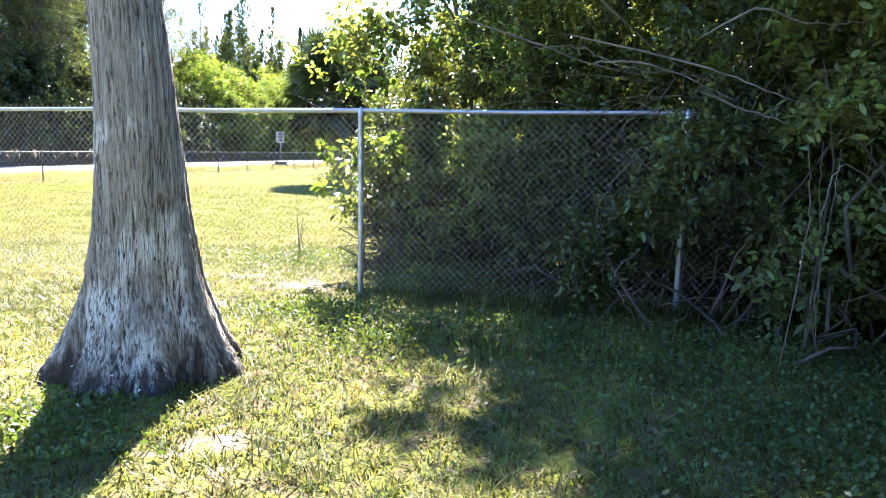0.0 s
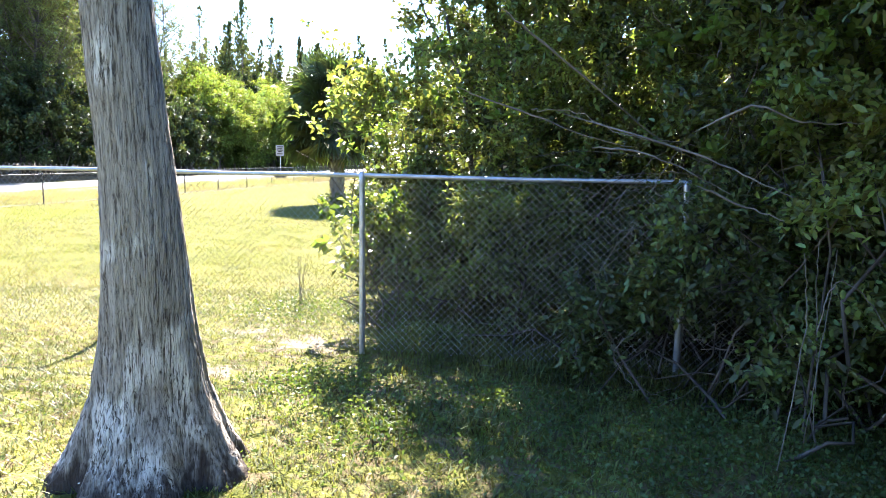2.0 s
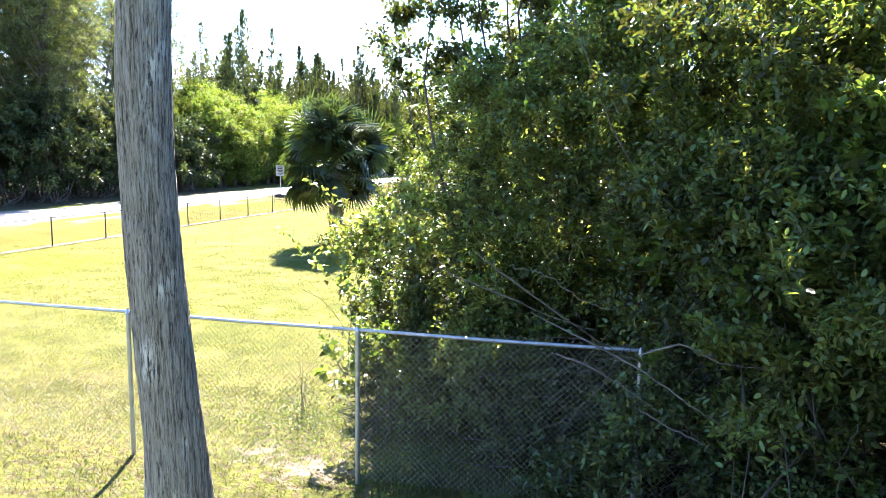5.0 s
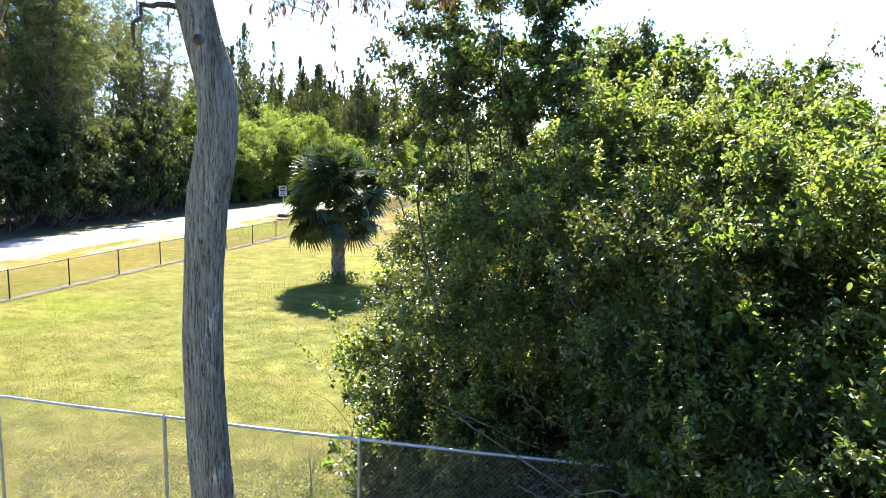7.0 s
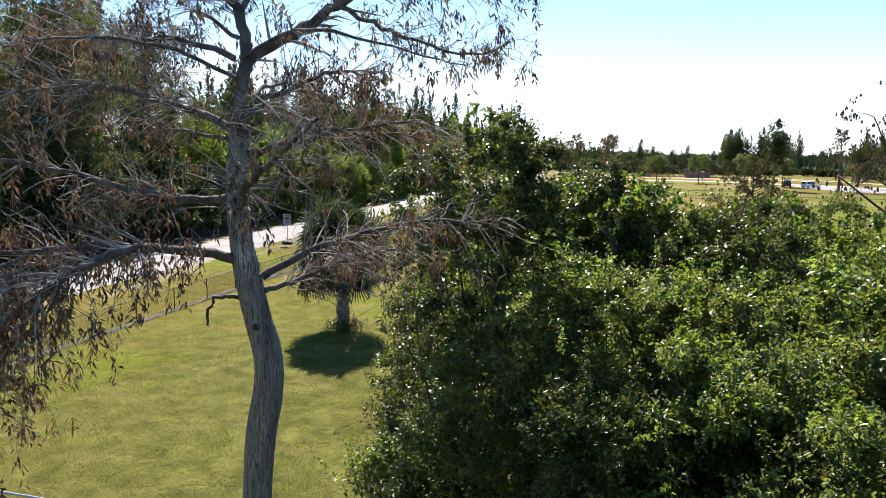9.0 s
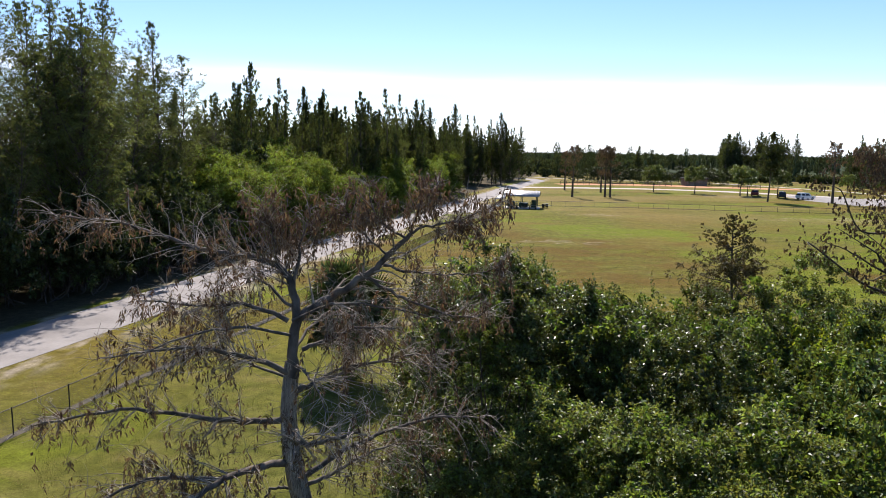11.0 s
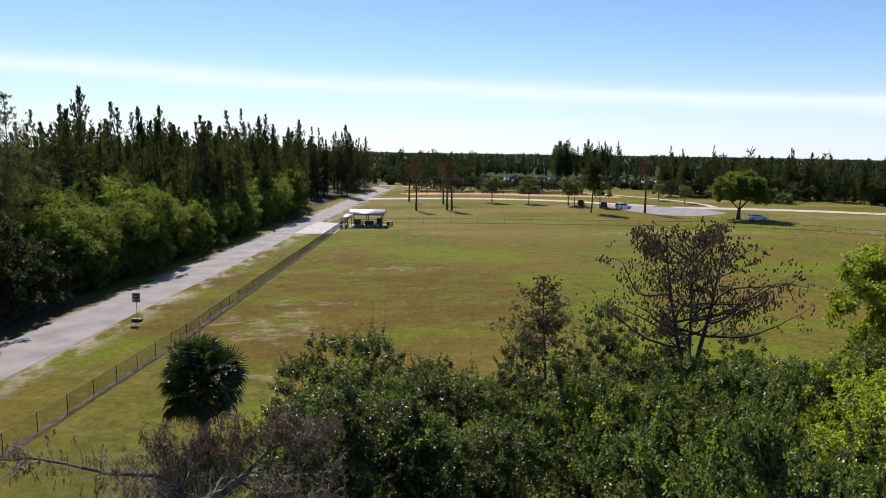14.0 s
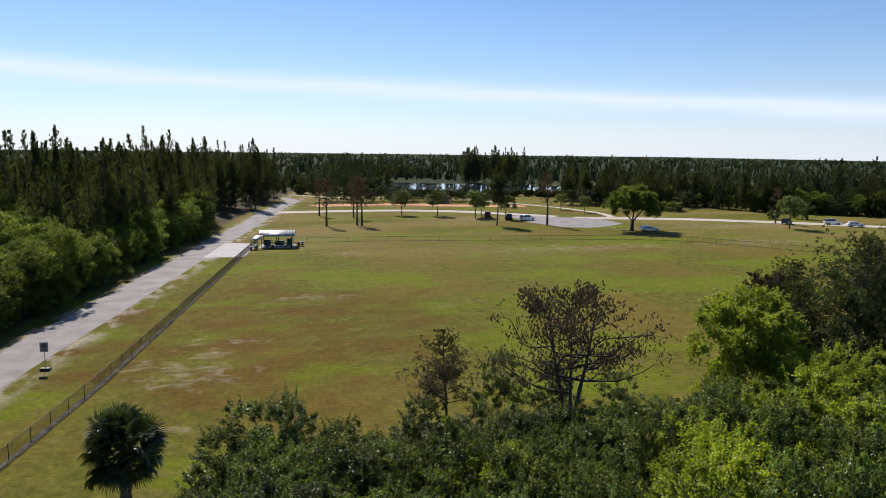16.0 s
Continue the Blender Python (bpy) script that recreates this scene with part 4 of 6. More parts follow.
        zc = np.array([0.0, 0.25, 0.55, 0.8, 0.93])
        rc = tall * ((0.17 * (1 - zc) ** 0.9 + 0.01) if cone else 0.33 * np.sqrt(np.clip(1 - (2 * zc - 0.75) ** 2 * 0.75, 0.02, 1))) * r.uniform(0.3, 0.5, 5) * (1.5 if low else 1.0)
        wood.tube(np.stack([x + r.normal(size=5) * 0.05 * tall, y + r.normal(size=5) * 0.05 * tall, zc * hh], 1), rc, 7)
        d = np.stack([np.cos(th) * 0.6, np.sin(th) * 0.6, r.uniform(0.0, 1.6, m)], 1)
        wood.leaves(p, d, (0.9 + 0.06 * tall) * r.uniform(0.7, 1.4, m), 0.42 if cone else 0.8, 0.2, 0.0)
    tagged(new("park_woods", wood.mesh("park_woods", M_FAR)), "dark mixed woods closing off the far park", "woods", kind="stuff")
    g = Geo()
    r = np.random.default_rng(3)
    n = 7000
    ang = r.uniform(-0.62, 1.08, n)
    dist = 300 + 2300 * r.random(n) ** 1.6
    c = np.stack([np.sin(ang) * dist, np.cos(ang) * dist], 1)
    keep = ~((c[:, 0] > 55) & (c[:, 0] < 215) & (c[:, 1] > 270) & (c[:, 1] < 440)) & ~((c[:, 1] < 360) & (c[:, 0] > -25) & (c[:, 0] < 190))
    c, dist = c[keep], dist[keep]
    clump = np.array([noise.noise((a * 0.012, b * 0.012, 2.0)) for a, b in c])
    hgt = r.uniform(4, 8, len(c)) * (1.0 + np.clip(clump, -0.3, 0.6)) * np.where(dist < 420, 1.25, 1.0)
    per = 20
    for (cx, cy), t_ in zip(c, hgt):
        g.tube([(cx, cy, 0.0), (cx + r.normal() * 0.3, cy, t_ * 0.45), (cx, cy, t_ * 0.9)], [t_ * 0.16, t_ * 0.18, t_ * 0.07], 5)
    base = np.repeat(np.c_[c, np.zeros(len(c))], per, 0)
    hh = np.repeat(hgt, per)
    f = r.random(len(base)) ** 0.8
    rad = hh * 0.34 * np.sqrt(np.clip(1 - f, 0.03, 1))
    th = r.uniform(0, 2 * np.pi, len(base))
    p = base + np.stack([np.cos(th) * rad, np.sin(th) * rad, f * hh], 1)
    np.random.seed(8)
    g.leaves(p, np.stack([np.cos(th) * 0.6, np.sin(th) * 0.6, r.uniform(-0.2, 1.0, len(th))], 1), hh * 0.26 * np.repeat(np.clip(dist / 1100, 0.42, 1), per), hh * 0.17 * np.repeat(np.clip(dist / 1100, 0.42, 1), per), 0.2, 0.0)
    tagged(new("far_woods", g.mesh("far_woods", M_FAR)), "distant dark green woods stretching to the horizon", "woods", kind="stuff")


build_woods()


# ---- fences ----
def diamond_wires(g, a, b, z0, z1, pitch, r):
    """Woven wire between two posts: two sets of slanting wires, one in front of the other."""
    a, b = np.array(a, float), np.array(b, float)
    L = np.linalg.norm(b - a)
    u = (b - a) / L
    nrm = np.array([-u[1], u[0]])
    H = z1 - z0
    for slant, off in ((1, r), (-1, -r)):
        s = -H if slant > 0 else 0.0
        end = L if slant > 0 else L + H
        while s < end:
            lo, hi = s, s + slant * H
            t0 = max(0.0, (0 - lo) / (hi - lo)) if lo < 0 else (max(0.0, (L - lo) / (hi - lo)) if lo > L else 0.0)
            t1 = (L - lo) / (hi - lo) if hi > L else ((0 - lo) / (hi - lo) if hi < 0 else 1.0)
            if t1 - t0 > 0.02:
                ends = []
                for t in (t0, t1):
                    xy = a + u * (lo + (hi - lo) * t) + nrm * off
                    ends.append((xy[0], xy[1], z0 + H * t))
                g.tube(ends, r, 3, False)
            s += pitch


def build_near_fence():
    ob = thing("chain_link_fence", "galvanised chain-link fence with steel posts and top rail", "fence")
    posts = [(-21.2, 8.9), (-18.4, 8.3), (-15.5, 7.75), (-12.6, 7.2), (-9.7, 6.6), (-6.87, 5.98), (-3.99, 5.4), (-1.085, 4.86), (1.93, 4.37), (5.0, 3.95), (8.0, 3.6), (11.0, 3.2)]
    for x, y in posts:
        g = Geo()
        g.tube([(x, y, -0.1), (x, y, 1.80)], 0.028, 12)
        p = part("post", g, M_GALV, ob, smooth=True)
        c = Geo()
        c.tube([(x, y, 1.76), (x, y, 1.815), (x, y, 1.85)], [0.034, 0.034, 0.012], 10)
        part("cap", c, M_GALV, p, smooth=True)
    for (x0, y0), (x1, y1) in zip(posts, posts[1:]):
        g = Geo()
        g.tube([(x0, y0, 1.815), ((x0 + x1) / 2, (y0 + y1) / 2, 1.805), (x1, y1, 1.815)], 0.021, 10)
        part("top_rail", g, M_GALV, ob, smooth=True)
        g = Geo()
        diamond_wires(g, (x0, y0 + 0.032), (x1, y1 + 0.032), 0.04, 1.86, 0.072, 0.0017)
        part("wire_mesh", g, M_WIRE, ob)


def fence_run(pts, gap):
    pts = np.array(pts, float)
    s = np.concatenate([[0], np.cumsum(np.linalg.norm(np.diff(pts, axis=0), axis=1))])
    u = np.linspace(0, s[-1], int(round(s[-1] / gap)) + 1)
    return np.stack([np.interp(u, s, pts[:, 0]), np.interp(u, s, pts[:, 1])], 1)


def build_low_fence(name, pts, gap, mesh_upto, label, rail_r=0.02):
    ob = thing(name, label, "fence")
    run = fence_run(pts, gap)
    g = Geo()
    g.tube([(0, 0, -0.1), (0, 0, 1.12)], 0.026, 6)
    g.tube([(0, 0, 1.12), (0, 0, 1.15)], [0.03, 0.006], 6)
    me = g.mesh("post", M_BLACK, True)
    for x, y in run:
        p = new("post", me)
        p.parent, p.location = ob, (x, y, 0)
    for (x0, y0), (x1, y1) in zip(run, run[1:]):
        g = Geo()
        g.tube([(x0, y0, 1.09), (x1, y1, 1.09)], rail_r, 5)
        part("top_rail", g, M_BLACK, ob)
        if not mesh_upto:
            g = Geo()
            g.tube([(x0, y0, 0.12), (x1, y1, 0.12)], rail_r, 5)
            part("bottom_rail", g, M_BLACK, ob)
        if y0 < mesh_upto:
            g = Geo()
            diamond_wires(g, (x0, y0), (x1, y1), 0.03, 1.09, 0.085 if y0 < 60 else 0.14, 0.0024 if y0 < 30 else (0.0038 if y0 < 60 else 0.007))
            part("wire_mesh", g, M_BLACK, ob)


ROAD_FENCE = [(-21.2, 1.0), (-17.26, 17.98), (-10.6, 48.56), (5.2, 137.9)]
build_near_fence()
build_low_fence("road_fence", ROAD_FENCE, 2.85, 140, "low black chain-link fence along the road verge")
build_low_fence("field_fence", [(12.8, 137.9), (16.6, 137.2), (34.9, 135.9), (58.7, 132.4), (90.0, 128.0), (102.6, 121.1), (112.8, 107.5), (134.3, 77.3)], 2.9, 0, "low dark rail fence closing the far side of the field", 0.035)
ribbon("kerb_strip", ROAD_FENCE, 0.24, 0.008, M_STRIP, "bare soil strip under the low fence", 0.1, 1.0)


# ---- the bald cypress beside the fence ----
def cypress_bark():
    m = bpy.data.materials.new("cypress_bark")
    m.use_nodes = True
    t = m.node_tree
    n, l = t.nodes, t.links
    b = n["Principled BSDF"]
    b.inputs["Roughness"].default_value, b.inputs["Specular IOR Level"].default_value = 0.9, 0.15
    co = n.new("ShaderNodeTexCoord")

    def nz(scale, stretch, detail=6.0, dist=0.0):
        mp = n.new("ShaderNodeMapping")
        mp.inputs["Scale"].default_value = stretch
        l.new(co.outputs["Object"], mp.inputs[0])
        q = n.new("ShaderNodeTexNoise")
        q.inputs["Scale"].default_value, q.inputs["Detail"].default_value, q.inputs["Distortion"].default_value = scale, detail, dist
        l.new(mp.outputs[0], q.inputs[0])
        return q.outputs[0]

    def ramp(v, stops):
        r = n.new("ShaderNodeValToRGB")
        els = r.color_ramp.elements
        while len(els) < len(stops):
            els.new(0.5)
        for e, (p, c) in zip(els, stops):
            e.position, e.color = p, (*c, 1)
        l.new(v, r.inputs[0])
        return r.outputs[0]

    def mix(f, a, c, kind="MIX"):
        q = n.new("ShaderNodeMix")
        q.data_type, q.blend_type = "RGBA", kind
        if isinstance(f, float):
            q.inputs["Factor"].default_value = f
        else:
            l.new(f, q.inputs["Factor"])
        l.new(a, q.inputs["A"])
        if isinstance(c, tuple):
            q.inputs["B"].default_value = (*c, 1)
        else:
            l.new(c, q.inputs["B"])
        return q.outputs["Result"]

    strips = nz(88.0, (1, 1, 0.085), 7.0, 0.5)
    broad = nz(40.0, (1, 1, 0.035), 5.0, 0.3)
    both = math_node(t, "ADD", math_node(t, "MULTIPLY", strips, 0.66), math_node(t, "MULTIPLY", broad, 0.34))
    bend = n.new("ShaderNodeMix")
    bend.data_type, bend.blend_type = "RGBA", "ADD"
    bend.inputs["Factor"].default_value = 0.05
    wob = n.new("ShaderNodeTexNoise")
    wob.inputs["Scale"].default_value, wob.inputs["Detail"].default_value = 9.0, 4.0
    l.new(co.outputs["Object"], wob.inputs[0])
    l.new(co.outputs["Object"], bend.inputs["A"])
    l.new(wob.outputs["Color"], bend.inputs["B"])
    pm = n.new("ShaderNodeMapping")
    pm.inputs["Scale"].default_value = (1, 1, 0.11)
    l.new(bend.outputs["Result"], pm.inputs[0])
    cells = []
    for feature in ("DISTANCE_TO_EDGE", "F1"):
        v = n.new("ShaderNodeTexVoronoi")
        v.feature = feature
        v.inputs["Scale"].default_value = 52.0
        l.new(pm.outputs[0], v.inputs["Vector"])
        cells.append(v)
    crack = n.new("ShaderNodeMapRange")
    l.new(cells[0].outputs["Distance"], crack.inputs[0])
    crack.inputs[1].default_value, crack.inputs[2].default_value, crack.inputs[3].default_value = 0.0, 0.10, -0.055
    crack.inputs[4].default_value = 0.02
    sep_c = n.new("ShaderNodeSeparateColor")
    l.new(cells[1].outputs["Color"], sep_c.inputs[0])
    both = math_node(t, "ADD", both, crack.outputs[0])
    both = math_node(t, "ADD", both, math_node(t, "MULTIPLY", math_node(t, "SUBTRACT", sep_c.outputs[0], 0.5), 0.055))
    base = ramp(both, [(0.38, (0.085, 0.07, 0.058)), (0.45, (0.215, 0.188, 0.153)), (0.60, (0.37, 0.33, 0.275))])
    pale = ramp(both, [(0.41, (0.06, 0.05, 0.042)), (0.455, (0.35, 0.32, 0.275)), (0.54, (0.68, 0.645, 0.575))])
    patch = nz(5.5, (1, 1, 0.4), 9.0)
    sepz = n.new("ShaderNodeSeparateXYZ")
    l.new(co.outputs["Object"], sepz.inputs[0])
    low = n.new("ShaderNodeMapRange")
    l.new(sepz.outputs[2], low.inputs[0])
    low.inputs[1].default_value, low.inputs[2].default_value, low.inputs[3].default_value, low.inputs[4].default_value = 0.5, 2.2, 0.0, 0.10
    fac = n.new("ShaderNodeMapRange")
    l.new(math_node(t, "SUBTRACT", patch, low.outputs[0]), fac.inputs[0])
    fac.inputs[1].default_value, fac.inputs[2].default_value, fac.inputs[4].default_value = 0.49, 0.58, 0.85
    col = mix(fac.outputs[0], base, pale)
    dark = nz(4.0, (1, 1, 0.10), 6.0)
    fd = n.new("ShaderNodeMapRange")
    l.new(dark, fd.inputs[0])
    fd.inputs[1].default_value, fd.inputs[2].default_value, fd.inputs[4].default_value = 0.6, 0.72, 0.5
    col = mix(fd.outputs[0], col, (0.06, 0.045, 0.036))
    foot = n.new("ShaderNodeMapRange")
    l.new(math_node(t, "ADD", sepz.outputs[2], math_node(t, "MULTIPLY", math_node(t, "SUBTRACT", nz(16.0, (1, 1, 0.22), 6.0), 0.5), 0.9)), foot.inputs[0])
    foot.inputs[1].default_value, foot.inputs[2].default_value, foot.inputs[3].default_value, foot.inputs[4].default_value = 0.22, 0.40, 0.9, 0.0
    col = mix(foot.outputs[0], col, (0.035, 0.024, 0.019))
    strips = both
    l.new(col, b.inputs["Base Color"])
    bp = n.new("ShaderNodeBump")
    bp.inputs["Strength"].default_value, bp.inputs["Distance"].default_value = 1.0, 0.03
    l.new(strips, bp.inputs["Height"])
    l.new(bp.outputs[0], b.inputs["Normal"])
    return m


M_CYPRESS = cypress_bark()
M_CYPRESS_LIMB = material("cypress_limb_bark", (0.048, 0.039, 0.031), (0.155, 0.132, 0.108), 7.0, 0.9, bump=0.4, bump_scale=40, stretch=(1, 1, 0.5))


def limb(wood, twigs, tufts, pts, r0, r1, rng, n_twigs, twig_len, hang, depth=1, lean_up=0.0):
    """A limb with side twigs; short dry sprays hang from the twigs."""
    n = 4 * len(pts)
    c = smooth_path(pts, n)
    c[1:-1] += rng.normal(size=(n - 2, 3)) * 0.012
    wood.tube(c, np.linspace(r0, r1, n), 7 if r0 > 0.03 else 5)
    for _ in range(n_twigs):
        f = 0.22 + 0.78 * rng.random()
        k = min(int(f * (n - 1)), n - 2)
        s = c[k]
        along = unit(c[k + 1] - c[k])
        side = unit(np.cross(along, rng.normal(size=3)))
        side[2] *= 0.55
        d = unit(along * 0.55 + side + np.array([0, 0, lean_up]))
        L = twig_len * (0.45 + 0.8 * rng.random()) * (1.15 - 0.5 * f)
        e = s + d * L + np.array([0, 0, -0.10 * L])
        m = (s + e) / 2 + rng.normal(size=3) * 0.06 * L + np.array([0, 0, 0.06 * L])
        q = smooth_path([s, m, e], 6)
        rt = max(r1 * 0.7, 0.004)
        twigs.tube(q, np.linspace(rt, 0.0022, 6), 4, False)
        for _ in range(4):
            a = q[rng.integers(1, 6)]
            b = a + unit(d * 0.7 + rng.normal(size=3) * 0.7) * L * (0.2 + 0.35 * rng.random())
            mid = (a + b) / 2 + rng.normal(size=3) * 0.03
            twigs.tube(np.stack([a, mid, b]), [0.003, 0.0024, 0.0016], 3, False)
            if rng.random() < hang:
                tufts.append(b)
                if rng.random() < 0.5:
                    tufts.append(mid)
        if rng.random() < hang:
            tufts.append(e)


def hanging_sprays(g, tufts, rng, length=0.15, width=0.028, per=4, drop=0.0):
    """Short tassels of narrow leaves hanging under each point."""
    p = np.repeat(np.array(tufts), per, 0) + rng.normal(size=(len(tufts) * per, 3)) * np.array([0.012, 0.012, 0.02])
    p[:, 2] -= drop * rng.random(len(p)) * np.repeat(0.4 + 0.8 * rng.random(len(tufts)), per)
    d = unit(rng.normal(size=p.shape) * (0.22 + 1.5 * drop) + np.array([0, 0, -1.0]))
    g.leaves(p, d, length * (0.5 + 0.9 * rng.random(len(p))), width * (0.6 + 0.8 * rng.random(len(p))), 0.2, 0.1)


def build_cypress():
    rng = np.random.default_rng(21)
    np.random.seed(21)
    ob = thing("bald_cypress_tree", "tall grey bald cypress with flared fluted base and dry brown foliage", "tree")
    line = [(-1.84, 1.87, -0.1), (-1.817, 1.83, 0.15), (-1.795, 1.80, 0.37), (-1.778, 1.76, 0.68), (-1.755, 1.71, 1.0), (-1.742, 1.67, 1.31), (-1.736, 1.64, 1.61), (-1.742, 1.62, 1.95),
            (-1.765, 1.59, 2.4), (-1.785, 1.56, 2.9), (-1.793, 1.53, 3.3), (-1.795, 1.505, 3.75), (-1.787, 1.48, 4.1), (-1.765, 1.46, 4.5), (-1.732, 1.44, 4.87), (-1.69, 1.42, 5.23),
            (-1.612, 1.405, 5.62), (-1.582, 1.39, 5.93), (-1.612, 1.38, 6.2), (-1.688, 1.37, 6.5), (-1.745, 1.355, 6.8), (-1.785, 1.35, 7.05), (-1.82, 1.34, 7.3), (-1.842, 1.33, 7.8), (-1.80, 1.32, 8.3), (-1.78, 1.31, 8.5)]
    zr = [-0.1, 0.05, 0.15, 0.37, 0.68, 1.0, 1.31, 1.61, 1.9, 2.18, 2.9, 3.3, 3.7, 4.1, 4.5, 4.87, 5.23, 5.5, 5.75, 6.0, 6.3, 6.5, 6.8, 7.05, 7.3, 7.8, 8.3, 8.5]
    rr = [0.64, 0.575, 0.535, 0.42, 0.306, 0.25, 0.225, 0.203, 0.188, 0.179, 0.171, 0.165, 0.158, 0.154, 0.149, 0.149, 0.155, 0.156, 0.146, 0.141, 0.145, 0.136, 0.134, 0.126, 0.110, 0.105, 0.097, 0.09]
    N, S = 230, 200
    c = smooth_path(line, N)
    th = np.linspace(0, 2 * np.pi, S, endpoint=False)
    r = np.interp(c[:, 2], zr, rr)
    flare = np.clip(1 - c[:, 2] / 1.4, 0, 1)[:, None] ** 1.3
    flute = 0.10 * np.cos(5 * th + 0.9) + 0.07 * np.cos(8 * th + 2.2) + 0.05 * np.cos(13 * th)
    wob = np.array([[noise.noise((math.cos(a) * 2.2, math.sin(a) * 2.2, z * 0.45)) for a in th] for z in c[:, 2]])
    rough = np.array([[noise.noise((math.cos(a) * 11, math.sin(a) * 11, z * 1.6)) for a in th] for z in c[:, 2]])
    wander = np.array([noise.noise((0.3, 0.7, z * 0.8)) for z in c[:, 2]])[:, None] * 1.5
    furrow = np.abs(np.sin(th[None] * 11 + wander + 2 * wob)) + 0.7 * np.abs(np.sin(th[None] * 17 - wander + 3 * wob)) + 0.4 * np.abs(np.sin(th[None] * 29 + 2 * wander))
    rad = r[:, None] * (1 + 0.022 * (furrow - 1.1) + flare * flute[None] + 0.05 * wob) + 0.010 * rough * (0.5 + flare) + 0.004 * rng.normal(size=(N, S)) * (0.4 + flare)
    ring = np.stack([c[:, None, 0] + rad * np.cos(th), c[:, None, 1] + rad * np.sin(th), np.broadcast_to(c[:, None, 2], rad.shape)], -1)
    k, i = np.meshgrid(np.arange(N - 1), np.arange(S), indexing="ij")
    j = (i + 1) % S
    g = Geo()
    g.add(ring, np.stack([k * S + i, k * S + j, (k + 1) * S + j, (k + 1) * S + i], -1))
    part("trunk", g, M_CYPRESS, ob, smooth=True)
    knot = Geo()
    knot.tube([(-1.65, 1.27, 6.40), (-1.65, 1.22, 6.41), (-1.65, 1.19, 6.415)], [0.05, 0.04, 0.012], 8)
    part("knot", knot, M_CYPRESS_LIMB, ob, smooth=True)
    tw, tufts = Geo(), []

    def bough(pts, r0, r1, n_twigs, twig_len, hang, up=0.0):
        g = Geo()
        pts = [(-1.78 + 1.04 * (x + 1.78), y + 0.16, z + 0.15) for x, y, z in pts]
        limb(g, tw, tufts, pts, r0, r1, rng, n_twigs, twig_len, hang, lean_up=up)
        part("branch", g, M_CYPRESS_LIMB, ob, smooth=True)

    # hooked stub
    bough([(-1.76, 1.28, 6.45), (-1.92, 1.24, 6.53), (-2.14, 1.22, 6.48), (-2.20, 1.22, 6.22)], 0.03, 0.014, 0, 0.1, 0)
    # limbs that can be told apart
    bough([(-1.84, 1.17, 6.92), (-2.1, 0.7, 7.08), (-2.35, 0.1, 7.18), (-2.65, -0.35, 7.03), (-3.0, -0.6, 6.7), (-3.4, -0.75, 6.2)], 0.055, 0.014, 90, 0.58, 0.55)
    bough([(-1.62, 1.17, 6.75), (-1.2, 1.45, 7.0), (-0.7, 1.75, 7.15), (0.0, 2.1, 7.27), (0.7, 2.3, 7.2)], 0.045, 0.009, 72, 0.8, 0.16, 0.05)
    bough([(-1.62, 1.22, 6.6), (-1.3, 1.4, 6.7), (-0.8, 1.7, 6.9), (-0.2, 1.9, 7.0)], 0.034, 0.008, 60, 0.75, 0.16)
    bough([(-1.78, 1.12, 7.55), (-2.38, 1.05, 7.52), (-3.0, 0.7, 7.75), (-3.7, 0.4, 7.9), (-4.6, 0.2, 7.75)], 0.05, 0.010, 75, 0.6, 0.26, 0.05)
    bough([(-2.35, 0.1, 7.18), (-3.1, 0.15, 7.15), (-3.9, 0.2, 6.8), (-4.7, 0.2, 6.2)], 0.032, 0.009, 80, 0.8, 0.5)
    bough([(-2.65, -0.35, 7.03), (-3.1, -0.1, 6.7), (-3.6, 0.1, 6.1), (-4.0, 0.1, 5.4)], 0.026, 0.008, 70, 0.7, 0.5)
    # limb reaching out in front of the trunk
    bough([(-1.74, 1.06, 7.40), (-1.6, 0.55, 7.52), (-1.38, 0.02, 7.72), (-1.0, -0.45, 7.98), (-0.6, -0.85, 8.25)], 0.05, 0.012, 44, 0.7, 0.22)
    # right leader, its arching fork and fan
    bough([(-1.76, 1.10, 8.15), (-1.72, 1.2, 8.85), (-1.3, 1.4, 9.18), (-0.91, 1.45, 9.46), (-0.62, 1.42, 9.72), (-0.31, 1.4, 10.05)], 0.075, 0.03, 20, 0.6, 0.25, 0.1)
    bough([(-0.91, 1.45, 9.46), (-0.55, 1.4, 9.28), (-0.2, 1.35, 9.12), (0.42, 1.3, 8.97), (0.75, 1.3, 9.1)], 0.030, 0.007, 44, 0.55, 0.2)
    bough([(-0.65, 1.42, 9.62), (-0.3, 1.4, 9.56), (0.44, 1.4, 9.53), (0.9, 1.4, 9.65)], 0.024, 0.006, 44, 0.55, 0.26, 0.1)
    bough([(-0.31, 1.4, 10.05), (0.05, 1.4, 10.2), (0.45, 1.42, 10.3), (0.92, 1.45, 10.52)], 0.022, 0.006, 52, 0.5, 0.5, 0.12)
    bough([(-0.31, 1.4, 10.05), (-0.2, 1.42, 10.4), (0.05, 1.45, 10.75)], 0.02, 0.005, 30, 0.42, 0.5, 0.25)
    bough([(-0.38, 1.4, 10.0), (-0.75, 1.45, 10.25), (-0.85, 1.5, 10.7)], 0.02, 0.005, 34, 0.42, 0.5, 0.25)
    bough([(-0.6, 1.42, 9.75), (-1.0, 1.5, 10.1), (-1.25, 1.55, 10.5)], 0.018, 0.005, 34, 0.42, 0.5, 0.25)
